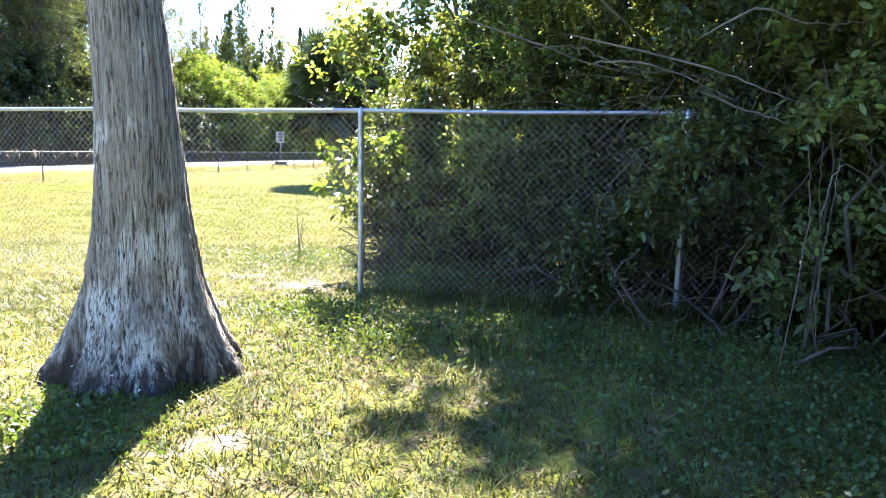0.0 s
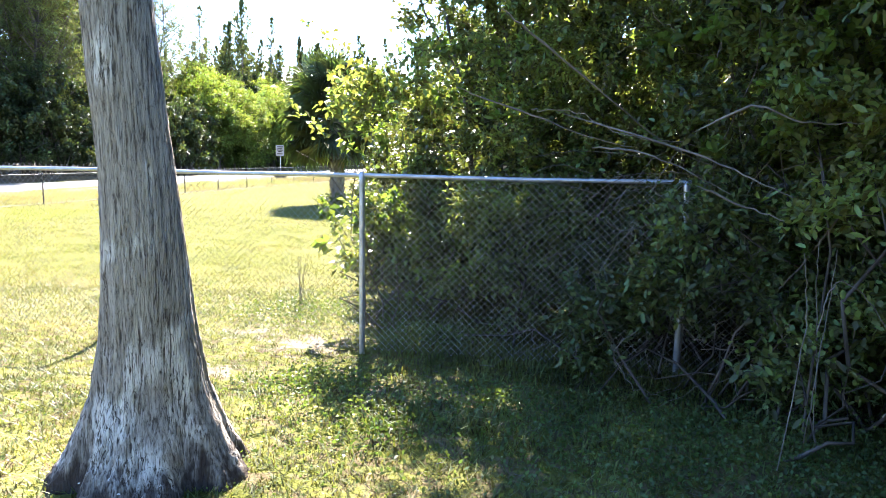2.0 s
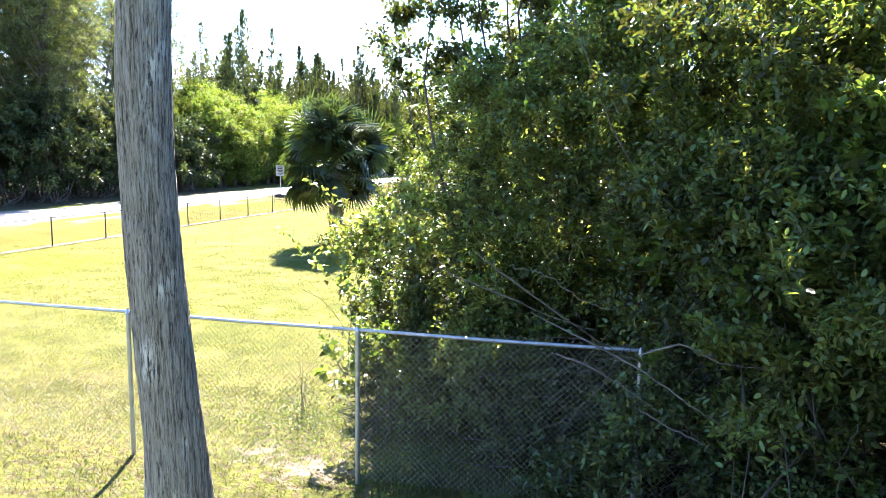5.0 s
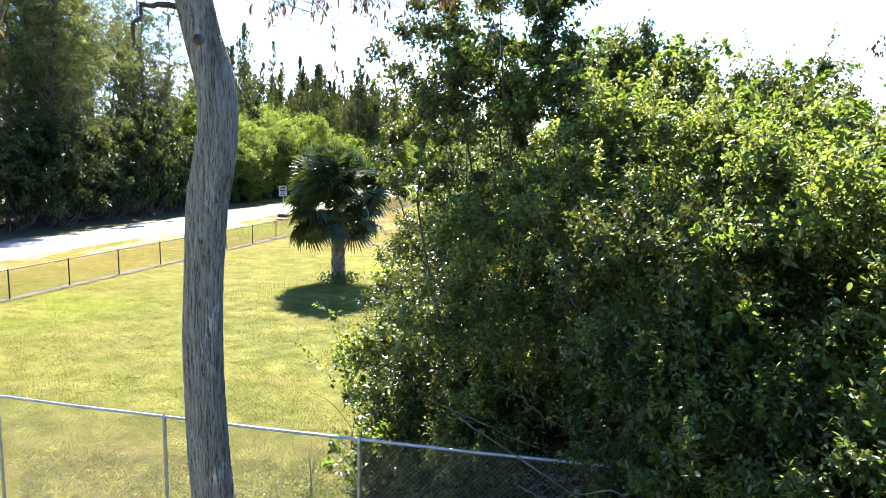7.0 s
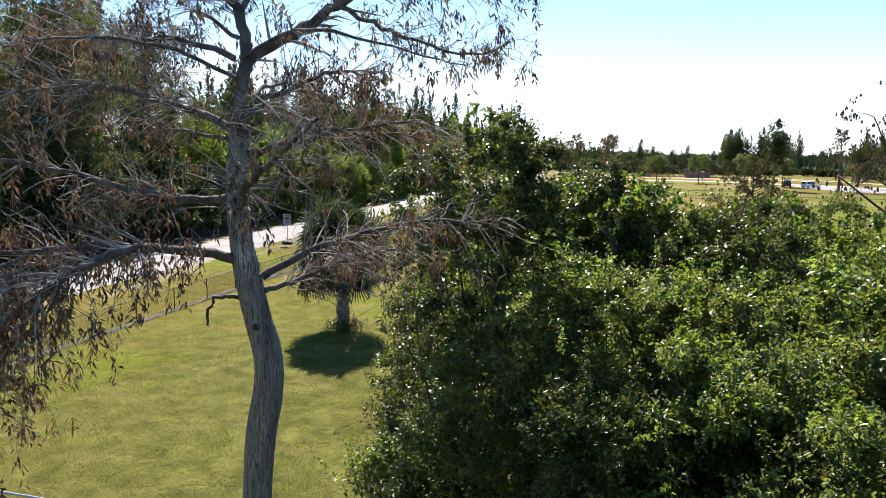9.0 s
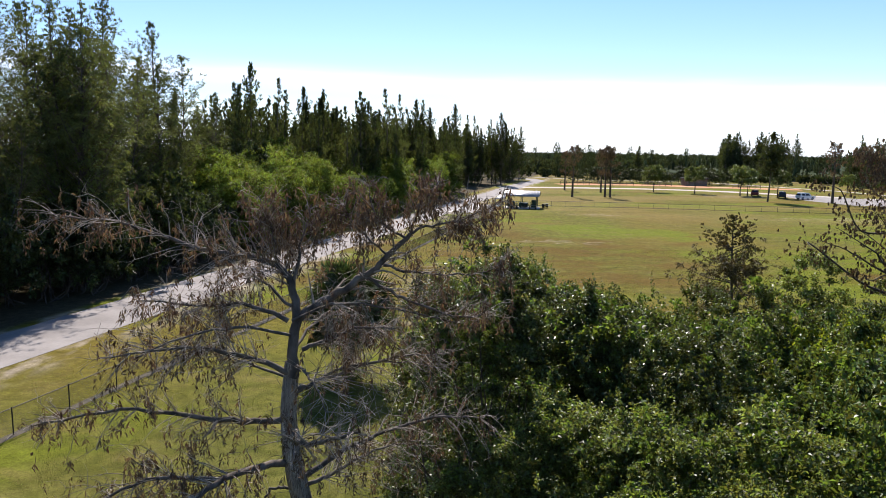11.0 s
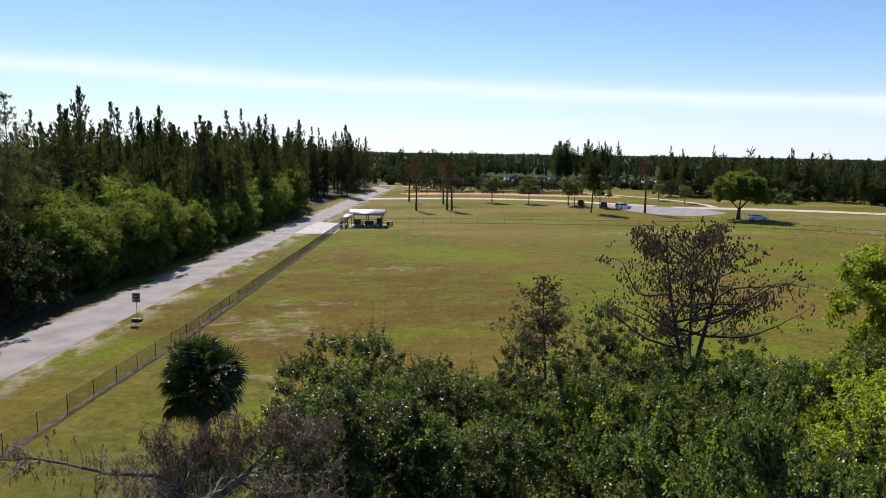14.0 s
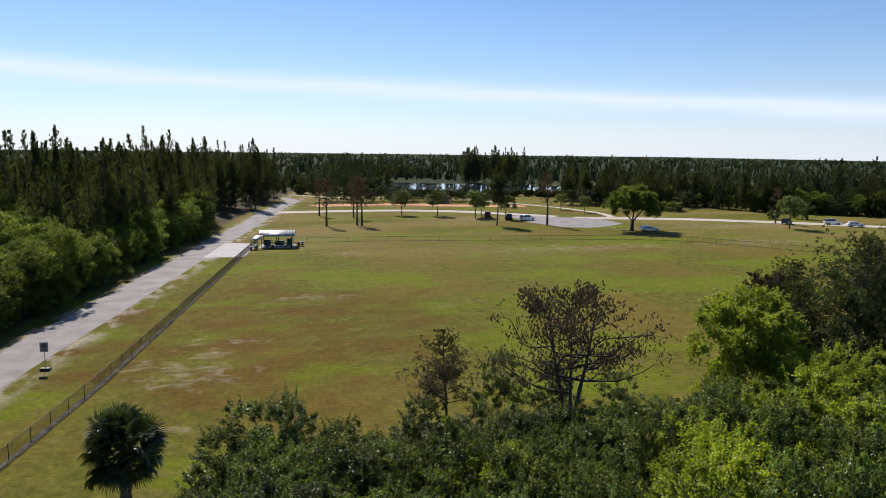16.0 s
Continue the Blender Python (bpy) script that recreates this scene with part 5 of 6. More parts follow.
    # left leader
    bough([(-1.72, 1.2, 8.85), (-1.78, 1.3, 9.2), (-2.0, 1.4, 9.58), (-2.57, 1.4, 9.72), (-3.2, 1.35, 9.85), (-4.1, 1.3, 10.15), (-4.9, 1.25, 10.2)], 0.065, 0.010, 110, 0.75, 0.26, 0.12)
    bough([(-2.0, 1.4, 9.58), (-2.1, 1.5, 10.0), (-2.3, 1.6, 10.5)], 0.026, 0.006, 40, 0.5, 0.45, 0.25)
    bough([(-1.8, 1.3, 9.25), (-1.75, 1.5, 9.8), (-1.6, 1.6, 10.4)], 0.03, 0.006, 44, 0.5, 0.42, 0.25)
    bough([(-1.82, 1.15, 8.9), (-2.4, 1.2, 9.1), (-2.9, 1.15, 9.08), (-3.7, 1.0, 9.15)], 0.035, 0.008, 80, 0.75, 0.3, 0.05)
    bough([(-1.66, 1.2, 8.5), (-1.34, 1.3, 8.62), (-1.0, 1.3, 8.77), (-0.43, 1.3, 8.82)], 0.034, 0.010, 60, 0.65, 0.22, 0.05)
    bough([(-1.8, 1.12, 8.2), (-2.3, 1.0, 8.45), (-3.0, 0.8, 8.6), (-4.0, 0.6, 8.5)], 0.045, 0.009, 90, 0.8, 0.2, 0.05)
    bough([(-1.7, 1.1, 8.0), (-1.3, 1.3, 8.1), (-0.6, 1.6, 8.3), (0.1, 1.7, 8.35)], 0.036, 0.008, 70, 0.75, 0.12, 0.05)
    for k in range(7):
        z = 7.9 + 1.2 * k / 6.0
        c0 = np.array([-1.77, 1.15, z])
        a = k * 2.4 + 0.6 + rng.normal() * 0.3
        d = np.array([math.cos(a) * (1.3 if math.cos(a) < 0 else 0.9), math.sin(a) * 0.8, 0.0])
        L = rng.uniform(1.2, 1.8)
        e = c0 + d * L + np.array([0, 0, 0.1 + 0.3 * rng.random()]) * L * 0.5
        m = (c0 + e) / 2 + np.array([0, 0, 0.10 * L]) + rng.normal(size=3) * 0.09
        bough([c0, m, e, e + d * 0.35 * L + np.array([0, 0, -0.08 * L])], 0.024, 0.006, 24, 0.65, 0.16, 0.06)
    part("twig_mass", tw, M_TWIG, ob, "fine bare grey twigwork")
    h = Geo()
    hanging_sprays(h, [t for t in tufts if rng.random() < 0.97], rng, 0.075, 0.018, 10, 0.2)
    part("dry_foliage", h, M_CYP_LEAF, ob, "hanging rust-brown dry leaf sprays")
    return ob


build_cypress()


# ---- the palm ----
def build_palm(x, y):
    ob = thing("cabbage_palm", "cabbage palm with rough boot-covered trunk and drooping fan fronds", "palm", at=(x, y, 0))
    rng = np.random.default_rng(33)
    np.random.seed(33)
    t = Geo()
    zs = np.linspace(-0.1, 3.3, 14)
    t.tube(np.stack([0.03 * np.sin(zs), 0.02 * np.cos(zs * 1.3), zs], 1), np.interp(zs, [-0.1, 0.3, 1.5, 2.6, 3.3], [0.34, 0.26, 0.23, 0.27, 0.2]), 12)
    part("trunk", t, M_BOOT, ob, smooth=True)
    b = Geo()
    for k in range(90):
        z, a = 0.25 + 2.6 * k / 90, k * 2.399
        r = np.interp(z, [0, 1.5, 2.8], [0.25, 0.23, 0.27])
        o = np.array([math.cos(a), math.sin(a), 0])
        s = o * r * 0.9 + np.array([0, 0, z])
        w = np.array([-o[1], o[0], 0]) * 0.075
        e = s + o * 0.09 + np.array([0, 0, 0.24])
        b.add([s - w, s + w, e + w * 0.45, e - w * 0.45, s - w + o * 0.04, s + w + o * 0.04, e + w * 0.4 + o * 0.02, e - w * 0.4 + o * 0.02], [(0, 3, 2, 1), (4, 5, 6, 7), (0, 4, 7, 3), (1, 2, 6, 5)])
    part("boot_cover", b, M_BOOT, ob, "split grey-brown leaf bases")
    fans = []
    for v in range(4):
        g = Geo()
        g.tube([(0, 0, 0), (0.55, 0, 0.08 - 0.04 * v), (1.0, 0, 0.05 - 0.09 * v)], [0.022, 0.016, 0.012], 4, False)
        tip = np.array([1.0, 0, 0.05 - 0.09 * v])
        for q in np.linspace(-2.0, 2.0, 30):
            d = unit(np.array([math.cos(q), math.sin(q), 0.12 + 0.18 * math.cos(q * 2)]))
            L = (0.72 + 0.34 * math.cos(q * 0.5)) * rng.uniform(0.88, 1.1)
            w = 0.030
            sd = unit(np.cross(d, [0, 0, 1])) * w
            m1, m2, e = tip + d * L * 0.35, tip + d * L * 0.7 + np.array([0, 0, -0.07]), tip + d * L * 0.93 + np.array([0, 0, -0.34 * L])
            up = np.array([0, 0, 0.02])
            g.add([tip, m1 - sd + up, m1 + sd - up, m2 - sd * 0.8 + up, m2 + sd * 0.8 - up, e], [(0, 1, 3, 4), (0, 4, 2, 1), (3, 5, 4, 2)])
        fans.append(g.mesh("frond", M_PALM))
    for k in range(66):
        f = k / 65.0
        tilt = 1.3 - 2.1 * f + rng.normal() * 0.22
        p = new("frond", fans[k % 4])
        p.parent = ob
        s = 1.12 + 0.3 * rng.random()
        p.matrix_basis = Matrix.Translation((0, 0, 3.75 - 0.5 * f)) @ Euler((rng.normal() * 0.45, rng.normal() * 0.15, k * 2.4)).to_matrix().to_4x4() @ Matrix.Rotation(-tilt, 4, "Y") @ Matrix.Scale(s, 4)
    return ob


build_palm(-5.6, 25.7)


# ---- bare and thin trees in and beyond the thicket ----
def bare_tree(name, label, trunks, h, width, seed, leaf_mat, leaf, boughs=34, twigs=22, hang=0.6, category="tree", group="", per=4, first=0.42, rise=0.35):
    """A nearly leafless tree: leaders, boughs, twigwork and a few dry leaves."""
    rng = np.random.default_rng(seed)
    np.random.seed(seed)
    ob = thing(name, label, category, group)
    tw, bo, tufts = Geo(), Geo(), []
    for bx, by, tx, ty, r in trunks:
        g = Geo()
        line = smooth_path([(bx, by, -0.1), (bx * 0.8 + tx * 0.1, by * 0.8 + ty * 0.1, h * 0.3), (bx * 0.4 + tx * 0.6, by * 0.4 + ty * 0.6, h * 0.65), (tx, ty, h)], 16)
        g.tube(line, np.linspace(r, 0.02, 16), 8)
        part("trunk", g, M_TRUNK_DARK, ob, smooth=True)
        for k in range(boughs // len(trunks)):
            f = first + (0.98 - first) * rng.random() ** 0.9
            c = line[int(f * 15)]
            a = rng.random() * 6.28
            L = width * 0.5 * (1.05 - (0.75 if f < 0.55 else 1.5) * abs(f - 0.55)) * rng.uniform(0.55, 1.1)
            d = np.array([math.cos(a), math.sin(a), rise + 0.5 * f * (rise / 0.35)])
            e = c + d * L
            limb(bo, tw, tufts, [c, c * 0.65 + e * 0.35 + rng.normal(size=3) * 0.09 * L, c * 0.3 + e * 0.7 + rng.normal(size=3) * 0.09 * L, e], max(0.016 * L, 0.014), 0.006, rng, twigs, 0.3 * L + 0.25, hang, lean_up=0.15)
    part("limb_frame", bo, M_TRUNK_DARK, ob, smooth=True)
    part("twig_mass", tw, M_WOODY, ob)
    g = Geo()
    hanging_sprays(g, tufts, rng, leaf[0], leaf[1], per)
    part("dry_foliage", g, leaf_mat, ob)
    return ob


M_BROWN = material("brown_dry_leaf", (0.062, 0.046, 0.029), (0.155, 0.112, 0.064), 1.5, 0.8, island=0.5, trans=(0.2, (1.7, 1.3, 0.8)))
M_RUST = material("rusty_needles", (0.060, 0.060, 0.024), (0.135, 0.108, 0.043), 1.2, 0.7, island=0.4, trans=(0.18, (1.7, 1.4, 0.7)))


def build_mid_trees():
    t = bare_tree("leafless_tree", "twin-stemmed half-bare tree with brown dry leaves above the thicket", [(0.0, 0.0, -1.5, 0.3, 0.2), (0.5, 0.2, 1.9, 0.0, 0.22), (0.3, 0.1, 0.3, 0.5, 0.16)], 11.0, 11.0, 81, M_BROWN, (0.12, 0.055), 60, 20, 0.45, per=8, first=0.47, rise=0.25)
    t.matrix_basis = placed(20.7, 24.2)
    p = pine_tree("slash_pine", "thin young pine with rusty olive needle tufts", 8.2, 3.3, 83, 110, 150, M_RUST, first=0.3, needle=(0.24, 0.055), trunk_r=0.12, taper=0.75, ends=0.4, fuzz=0.7, steep=0.35, tuft=12, puff=0.35)
    p.matrix_basis = placed(14.3, 29.8)
    b = shade_tree("bright_tree", "bushy tree with vivid yellow-green foliage", 10,
                   [(-1.8, 0, 6.4, 2.4, 2.4, 3.0), (1.6, 0.4, 7.0, 2.5, 2.4, 3.0), (0, -0.4, 4.0, 3.2, 2.6, 2.6), (-0.5, 1, 8.2, 2.0, 2.0, 1.6)], 4600, 10, 0.22, 0.12, 84, M_LEAF_BRIGHT, 0.2, 0.2)
    b.matrix_basis = placed(35.2, 25.0)
    d = pine_tree("casuarina_tree", "drooping grey-green conifer at the thicket's end", 14, 5.8, 85, 170, 110, M_CONIFER, first=0.04, needle=(0.5, 0.11), tuft=11)
    d.matrix_basis = placed(46.5, 27)
    for x, y, k in ((52, 30, 0.9), (44, 30.5, 0.7), (56, 24, 0.95), (60, 33, 0.9), (49, 36, 0.75)):
        copy_thing(d, placed(x, y, x, k))
    copy_thing(d, placed(50, 22, 4.0, 0.8))
    r = bare_tree("leafless_tree", "reddish half-bare tree at the thicket's end", [(0, 0, 0.3, 0.2, 0.12)], 9.5, 6, 86, M_RUST, (0.24, 0.1), 36, 20, 0.7, per=5)
    r.matrix_basis = placed(45, 34)
    y = shrub("shrub", "yellow-green leafy shrub standing out in the thicket", [(0, 0, 1.9, 2.2, 2.1, 2.0), (0.7, 0.5, 3.6, 1.6, 1.5, 1.4), (-0.8, -0.4, 3.3, 1.4, 1.5, 1.5)], 1500, 7, 0.15, 0.08, 87, M_LEAF_BRIGHT, shoots=30, at=(19, 12.5, 0), group="yellow-green shrubs")
    for x, y0, s in ((19.4, 8.8, 1.15), (22.4, 10.6, 1.2), (23, 14, 1.1), (30, 16, 1.15), (35, 19, 1.2), (27, 10.5, 1.0), (40, 21, 1.2), (12.5, 15, 0.95), (33, 12, 1.2)):
        copy_thing(y, placed(x, y0, x, s, 1.2))
    k = shrub("shrub", "tall dark shrub at the far edge of the thicket", [(0, 0, 2.0, 2.0, 2.0, 2.1), (0.2, 0.1, 4.4, 1.5, 1.5, 1.9)], 1500, 7, 0.15, 0.08, 88, M_LEAF_MID, shoots=40, at=(18.2, 29.5, 0), group="far edge shrubs")
    for x, y0, s in ((22, 28.5, 0.85), (5.6, 21.5, 0.9), (3.2, 22.2, 0.8), (26, 27, 0.8), (0.8, 21.8, 0.75), (11.2, 24.6, 0.85), (-0.5, 21.4, 0.95), (1.4, 23.0, 1.05), (3.4, 24.0, 1.0)):
        copy_thing(k, placed(x, y0, x, s))


build_mid_trees()


def build_far_trees():
    big = shade_tree("shade_tree", "broad round green shade tree on the lawn", 12,
                     [(0, 0, 7.2, 5.2, 5.0, 3.6), (-4.2, 0, 6.0, 3.2, 3.2, 2.8), (4.0, 0.5, 6.2, 3.4, 3.2, 2.9), (0.5, 1, 9.3, 3.6, 3.6, 2.4), (1.5, -3, 6, 3, 3, 2.6)], 4600, 7, 0.38, 0.22, 91, M_LEAF_EDGE, 0.4, 0.2)
    big.matrix_basis = placed(100.6, 145.3, 0, 1.12, 0.86)
    young = shade_tree("park_tree", "small round dark park tree beside the gravel road", 8, [(0, 0, 5.0, 3.0, 2.8, 2.5), (0.6, 0.3, 6.4, 2.0, 2.0, 1.5), (-1.2, 0, 4.4, 2.0, 2.0, 1.9)], 1300, 6, 0.3, 0.17, 92, M_LEAF_MID, 0.14, 0.25, "young park trees")
    young.matrix_basis = placed(51.0, 197.1)
    for x, y, s in ((61.5, 193.2, 1.0), (71.4, 185.8, 1.05), (78.6, 179.3, 0.95), (111.1, 208.4, 0.72), (114.1, 196.6, 0.72), (147.4, 141.2, 1.15), (73.8, 187.1, 0.9)):
        copy_thing(young, placed(x, y, x, s))
    cyp = bare_tree("leafless_cypress", "leafless grey-brown cypress on the far lawn", [(0, 0, 0.2, 0.1, 0.32)], 12.5, 5.0, 93, M_DRY, (0.3, 0.10), 26, 14, 0.3, group="far cypresses")
    cyp.matrix_basis = placed(24.1, 169.2)
    for x, y, s in ((25.8, 199.4, 0.9), (34.8, 190.5, 0.95), (32.4, 170.4, 0.98), (33.6, 169.9, 1.0), (155.2, 155.1, 0.85), (84.1, 161.9, 1.12)):
        copy_thing(cyp, placed(x, y, x, s))
    pine = pine_tree("tall_pine", "tall dark pine on the far lawn", 16.5, 4.0, 94, 130, 70, M_CONIFER, first=0.36, needle=(0.7, 0.16), trunk_r=0.22)
    pine.matrix_basis = placed(69.7, 163.1)
    bush = shrub("shrub", "low round shrub beside the gravel road", [(0, 0, 1.4, 3.6, 2.4, 1.6), (1.6, 0, 1.6, 2.4, 2.0, 1.7)], 700, 5, 0.4, 0.22, 95, M_LEAF_MID, at=(147.9, 196.1, 0))
    copy_thing(bush, placed(163.6, 165.3, 1.0, 0.8))
    copy_thing(bush, placed(173.7, 163.6, 2.0, 1.1, 1.4))


build_far_trees()


# ---- sign, shelter, cars ----
def bev_box(lo, hi, r=0.02):
    bm = bmesh.new()
    bmesh.ops.create_cube(bm, size=1)
    lo, hi = Vector(lo), Vector(hi)
    for v in bm.verts:
        v.co = Vector([lo[i] + (v.co[i] + 0.5) * (hi[i] - lo[i]) for i in range(3)])
    bmesh.ops.bevel(bm, geom=bm.edges[:], offset=r, segments=2, affect="EDGES")
    return bm


def bm_part(name, bm, mat, parent, label=""):
    me = bpy.data.meshes.new(name)
    bm.to_mesh(me)
    bm.free()
    me.materials.append(mat)
    ob = new(name, me)
    ob.parent = parent
    return tagged(ob, label)


def build_sign(x, y):
    ob = thing("road_sign", "faded pale roadside notice on a thin post with dark base", "sign", at=(x, y, 0))
    ob.rotation_euler = (0, 0, radians(-10))
    g = Geo()
    g.tube([(0, 0, 0.2), (0, 0, 2.55)], 0.03, 6)
    part("post", g, M_GALV, ob, smooth=True)
    bm_part("base_block", bev_box((-0.42, -0.28, 0.0), (0.42, 0.28, 0.26), 0.04), M_BLACK, ob, "black rubber base block")
    bm_part("panel", bev_box((-0.36, -0.05, 1.75), (0.36, -0.032, 2.62), 0.006), M_SIGN, ob, "faded grey-white panel")
    for k, (w, z) in enumerate(((0.5, 2.48), (0.42, 2.36), (0.52, 2.22), (0.3, 2.10), (0.46, 1.92))):
        bm_part("text_bar", bev_box((-w / 2, -0.06, z - 0.035), (w / 2, -0.052, z + 0.035), 0.002), M_BLACK, ob)
    return ob


def build_shelter(x, y, turn):
    ob = thing("picnic_shelter", "open picnic shelter with white metal gable roofs and dark green posts", "shelter", at=(x, y, 0))
    ob.rotation_euler = (0, 0, turn)
    bm_part("slab", bev_box((-3.6, -2.6, 0.0), (3.6, 2.6, 0.10), 0.02), M_CONCRETE, ob)
    for px in (-3.0, 0.0, 3.0):
        for py in (-2.1, 2.1):
            bm_part("post", bev_box((px - 0.08, py - 0.08, 0.1), (px + 0.08, py + 0.08, 2.45), 0.01), M_DKGREEN, ob)
    for sy in (-1, 1):
        g = Geo()
        g.add([(-3.6, sy * 2.7, 2.4), (3.6, sy * 2.7, 2.4), (3.6, 0, 3.35), (-3.6, 0, 3.35), (-3.6, sy * 2.7, 2.48), (3.6, sy * 2.7, 2.48), (3.6, 0, 3.43), (-3.6, 0, 3.43)],
              [(0, 1, 2, 3), (4, 7, 6, 5), (0, 4, 5, 1), (1, 5, 6, 2), (3, 7, 4, 0), (2, 6, 7, 3)])
        rf = part("roof_slope", g, M_ROOF, ob, "white metal roofing")
        for k in range(13):
            s = Geo()
            xx = -3.5 + k * 0.58
            s.box((xx, -0.02, 0), (xx + 0.04, 0.02, 0.04))
            s.v = [np.array([(xx, sy * 2.7, 2.485), (xx + 0.05, sy * 2.7, 2.485), (xx + 0.05, 0, 3.435), (xx, 0, 3.435), (xx, sy * 2.7, 2.52), (xx + 0.05, sy * 2.7, 2.52), (xx + 0.05, 0, 3.47), (xx, 0, 3.47)])]
            part("seam", s, M_ROOF, rf)
    for px, py, w, dpt, hgt in ((-2.2, 1.4, 1.3, 0.6, 1.2), (0.2, 1.6, 1.8, 0.5, 0.95), (2.3, 1.3, 0.9, 0.8, 1.5)):
        bm_part("cupboard", bev_box((px - w / 2, py - dpt / 2, 0.1), (px + w / 2, py + dpt / 2, hgt), 0.02), M_DKGREEN, ob, "dark green storage cupboard")
    # a lower lean-to in front
    for px in (-4.9, -3.7):
        bm_part("post", bev_box((px - 0.06, -3.9, 0.0), (px + 0.06, -3.78, 1.9), 0.01), M_DKGREEN, ob)
    g = Geo()
    g.add([(-5.2, -4.2, 1.85), (-3.3, -4.2, 1.85), (-2.6, -2.7, 2.6), (-4.0, -2.7, 2.6), (-5.2, -4.2, 1.92), (-3.3, -4.2, 1.92), (-2.6, -2.7, 2.67), (-4.0, -2.7, 2.67)],
          [(3, 2, 1, 0), (4, 5, 6, 7), (0, 1, 5, 4), (1, 2, 6, 5), (2, 3, 7, 6), (3, 0, 4, 7)])
    part("lean_to_roof", g, M_ROOF, ob)
    for py in (2.3,):
        for k in range(18):
            bm_part("baluster", bev_box((-3.0 + k * 0.35, py, 0.1), (-2.95 + k * 0.35, py + 0.05, 1.0), 0.005), M_DKGREEN, ob)
        bm_part("hand_rail", bev_box((-3.05, py - 0.02, 1.0), (3.1, py + 0.07, 1.07), 0.01), M_DKGREEN, ob)
    c, s_ = math.cos(turn), math.sin(turn)
    proto = None
    for k, (lx, ly) in enumerate(((-1.6, 0.2), (1.3, -0.3), (2.4, -3.6), (-1.2, -3.7), (-4.3, -5.2), (4.6, 0.6))):
        m = Matrix.LocRotScale((x + lx * c - ly * s_, y + lx * s_ + ly * c, 0.1 if abs(ly) < 2.6 else 0.0), Euler((0, 0, turn + 0.2 * k)), None)
        if proto:
            copy_thing(proto, m)
            continue
        proto = thing("picnic_table", "green picnic table with attached benches", "table", "picnic tables")
        proto.matrix_basis = m
        bm_part("tabletop", bev_box((-0.9, -0.38, 0.71), (0.9, 0.38, 0.76), 0.01), M_DKGREEN, proto)
        for sy in (-0.7, 0.7):
            bm_part("bench", bev_box((-0.9, sy - 0.14, 0.42), (0.9, sy + 0.14, 0.46), 0.01), M_DKGREEN, proto)
        for sx in (-0.6, 0.6):
            bm_part("leg", bev_box((sx - 0.03, -0.7, 0.38), (sx + 0.03, 0.7, 0.42), 0.005), M_BLACK, proto)
            bm_part("leg", bev_box((sx - 0.04, -0.3, 0.0), (sx + 0.04, 0.3, 0.71), 0.01), M_BLACK, proto)


def build_car(x, y, turn, paint, label, suv=True):
    ob = thing("car", label, "car", "parked cars", at=(x, y, 0))
    ob.rotation_euler = (0, 0, turn)
    h = 1.72 if suv else 1.45
    prof = [(-2.25, 0.45), (-2.28, 0.85), (-2.15, 1.02), (-1.95, h - 0.12), (-1.7, h), (0.15, h), (0.45, h - 0.1), (1.05, 1.02), (2.05, 0.92), (2.28, 0.72), (2.28, 0.42), (1.8, 0.30), (-1.9, 0.30)]
    bm = bmesh.new()
    sides = []
    for sy in (-1, 1):
        sides.append([bm.verts.new((px, sy * (0.88 if pz < 1.05 else 0.88 - 0.22 * (pz - 1.0)), pz)) for px, pz in prof])
    bm.faces.new(sides[0])
    bm.faces.new(sides[1][::-1])
    n = len(prof)
    for i in range(n):
        bm.faces.new((sides[0][i], sides[1][i], sides[1][(i + 1) % n], sides[0][(i + 1) % n])[::-1])
    bmesh.ops.recalc_face_normals(bm, faces=bm.faces[:])
    bmesh.ops.bevel(bm, geom=bm.edges[:], offset=0.04, segments=2, affect="EDGES")
    bm_part("body", bm, paint, ob)
    for sy in (-1, 1):
        g = Geo()
        yy = sy * 0.895
        yt = sy * (0.88 - 0.22 * (h - 1.1) + 0.012)
        for a, b, c_, d in ((-1.85, -0.75, -0.75, -1.72), (-0.68, 0.35, 0.12, -0.68)):
            g.add([(a, yy, 1.04), (b + 0.3 * (a > -1), yy, 1.04), (c_ + 0.1 * (a > -1), yt, h - 0.14), (d, yt, h - 0.14)], [(0, 1, 2, 3)])
        part("side_window", g, M_GLASS, ob)
    for pts in ([(0.53, -0.7, h - 0.12), (0.53, 0.7, h - 0.12), (1.05, 0.78, 1.06), (1.05, -0.78, 1.06)], [(-1.99, -0.7, h - 0.2), (-1.99, 0.7, h - 0.2), (-2.17, 0.78, 1.08), (-2.17, -0.78, 1.08)]):
        g = Geo()
        g.add(np.array(pts) + np.array([0.02 if pts[0][0] > 0 else -0.02, 0, 0.02]), [(0, 1, 2, 3)])
        part("windscreen", g, M_GLASS, ob)
    for wx in (-1.4, 1.42):
        for sy in (-1, 1):
            g = Geo()
            g.tube([(wx, sy * 0.70, 0.33), (wx, sy * 0.72, 0.33), (wx, sy * 0.90, 0.33), (wx, sy * 0.91, 0.33)], [0.02, 0.33, 0.33, 0.02], 16)
            w = part("wheel", g, M_TYRE, ob)
            g = Geo()
            g.tube([(wx, sy * 0.905, 0.33), (wx, sy * 0.92, 0.33), (wx, sy * 0.925, 0.33)], [0.2, 0.19, 0.02], 12)
            part("rim", g, M_GALV, w)
    for sy in (-0.6, 0.6):
        bm_part("headlight", bev_box((2.2, sy - 0.16, 0.72), (2.3, sy + 0.16, 0.84), 0.02), M_WHITE, ob)


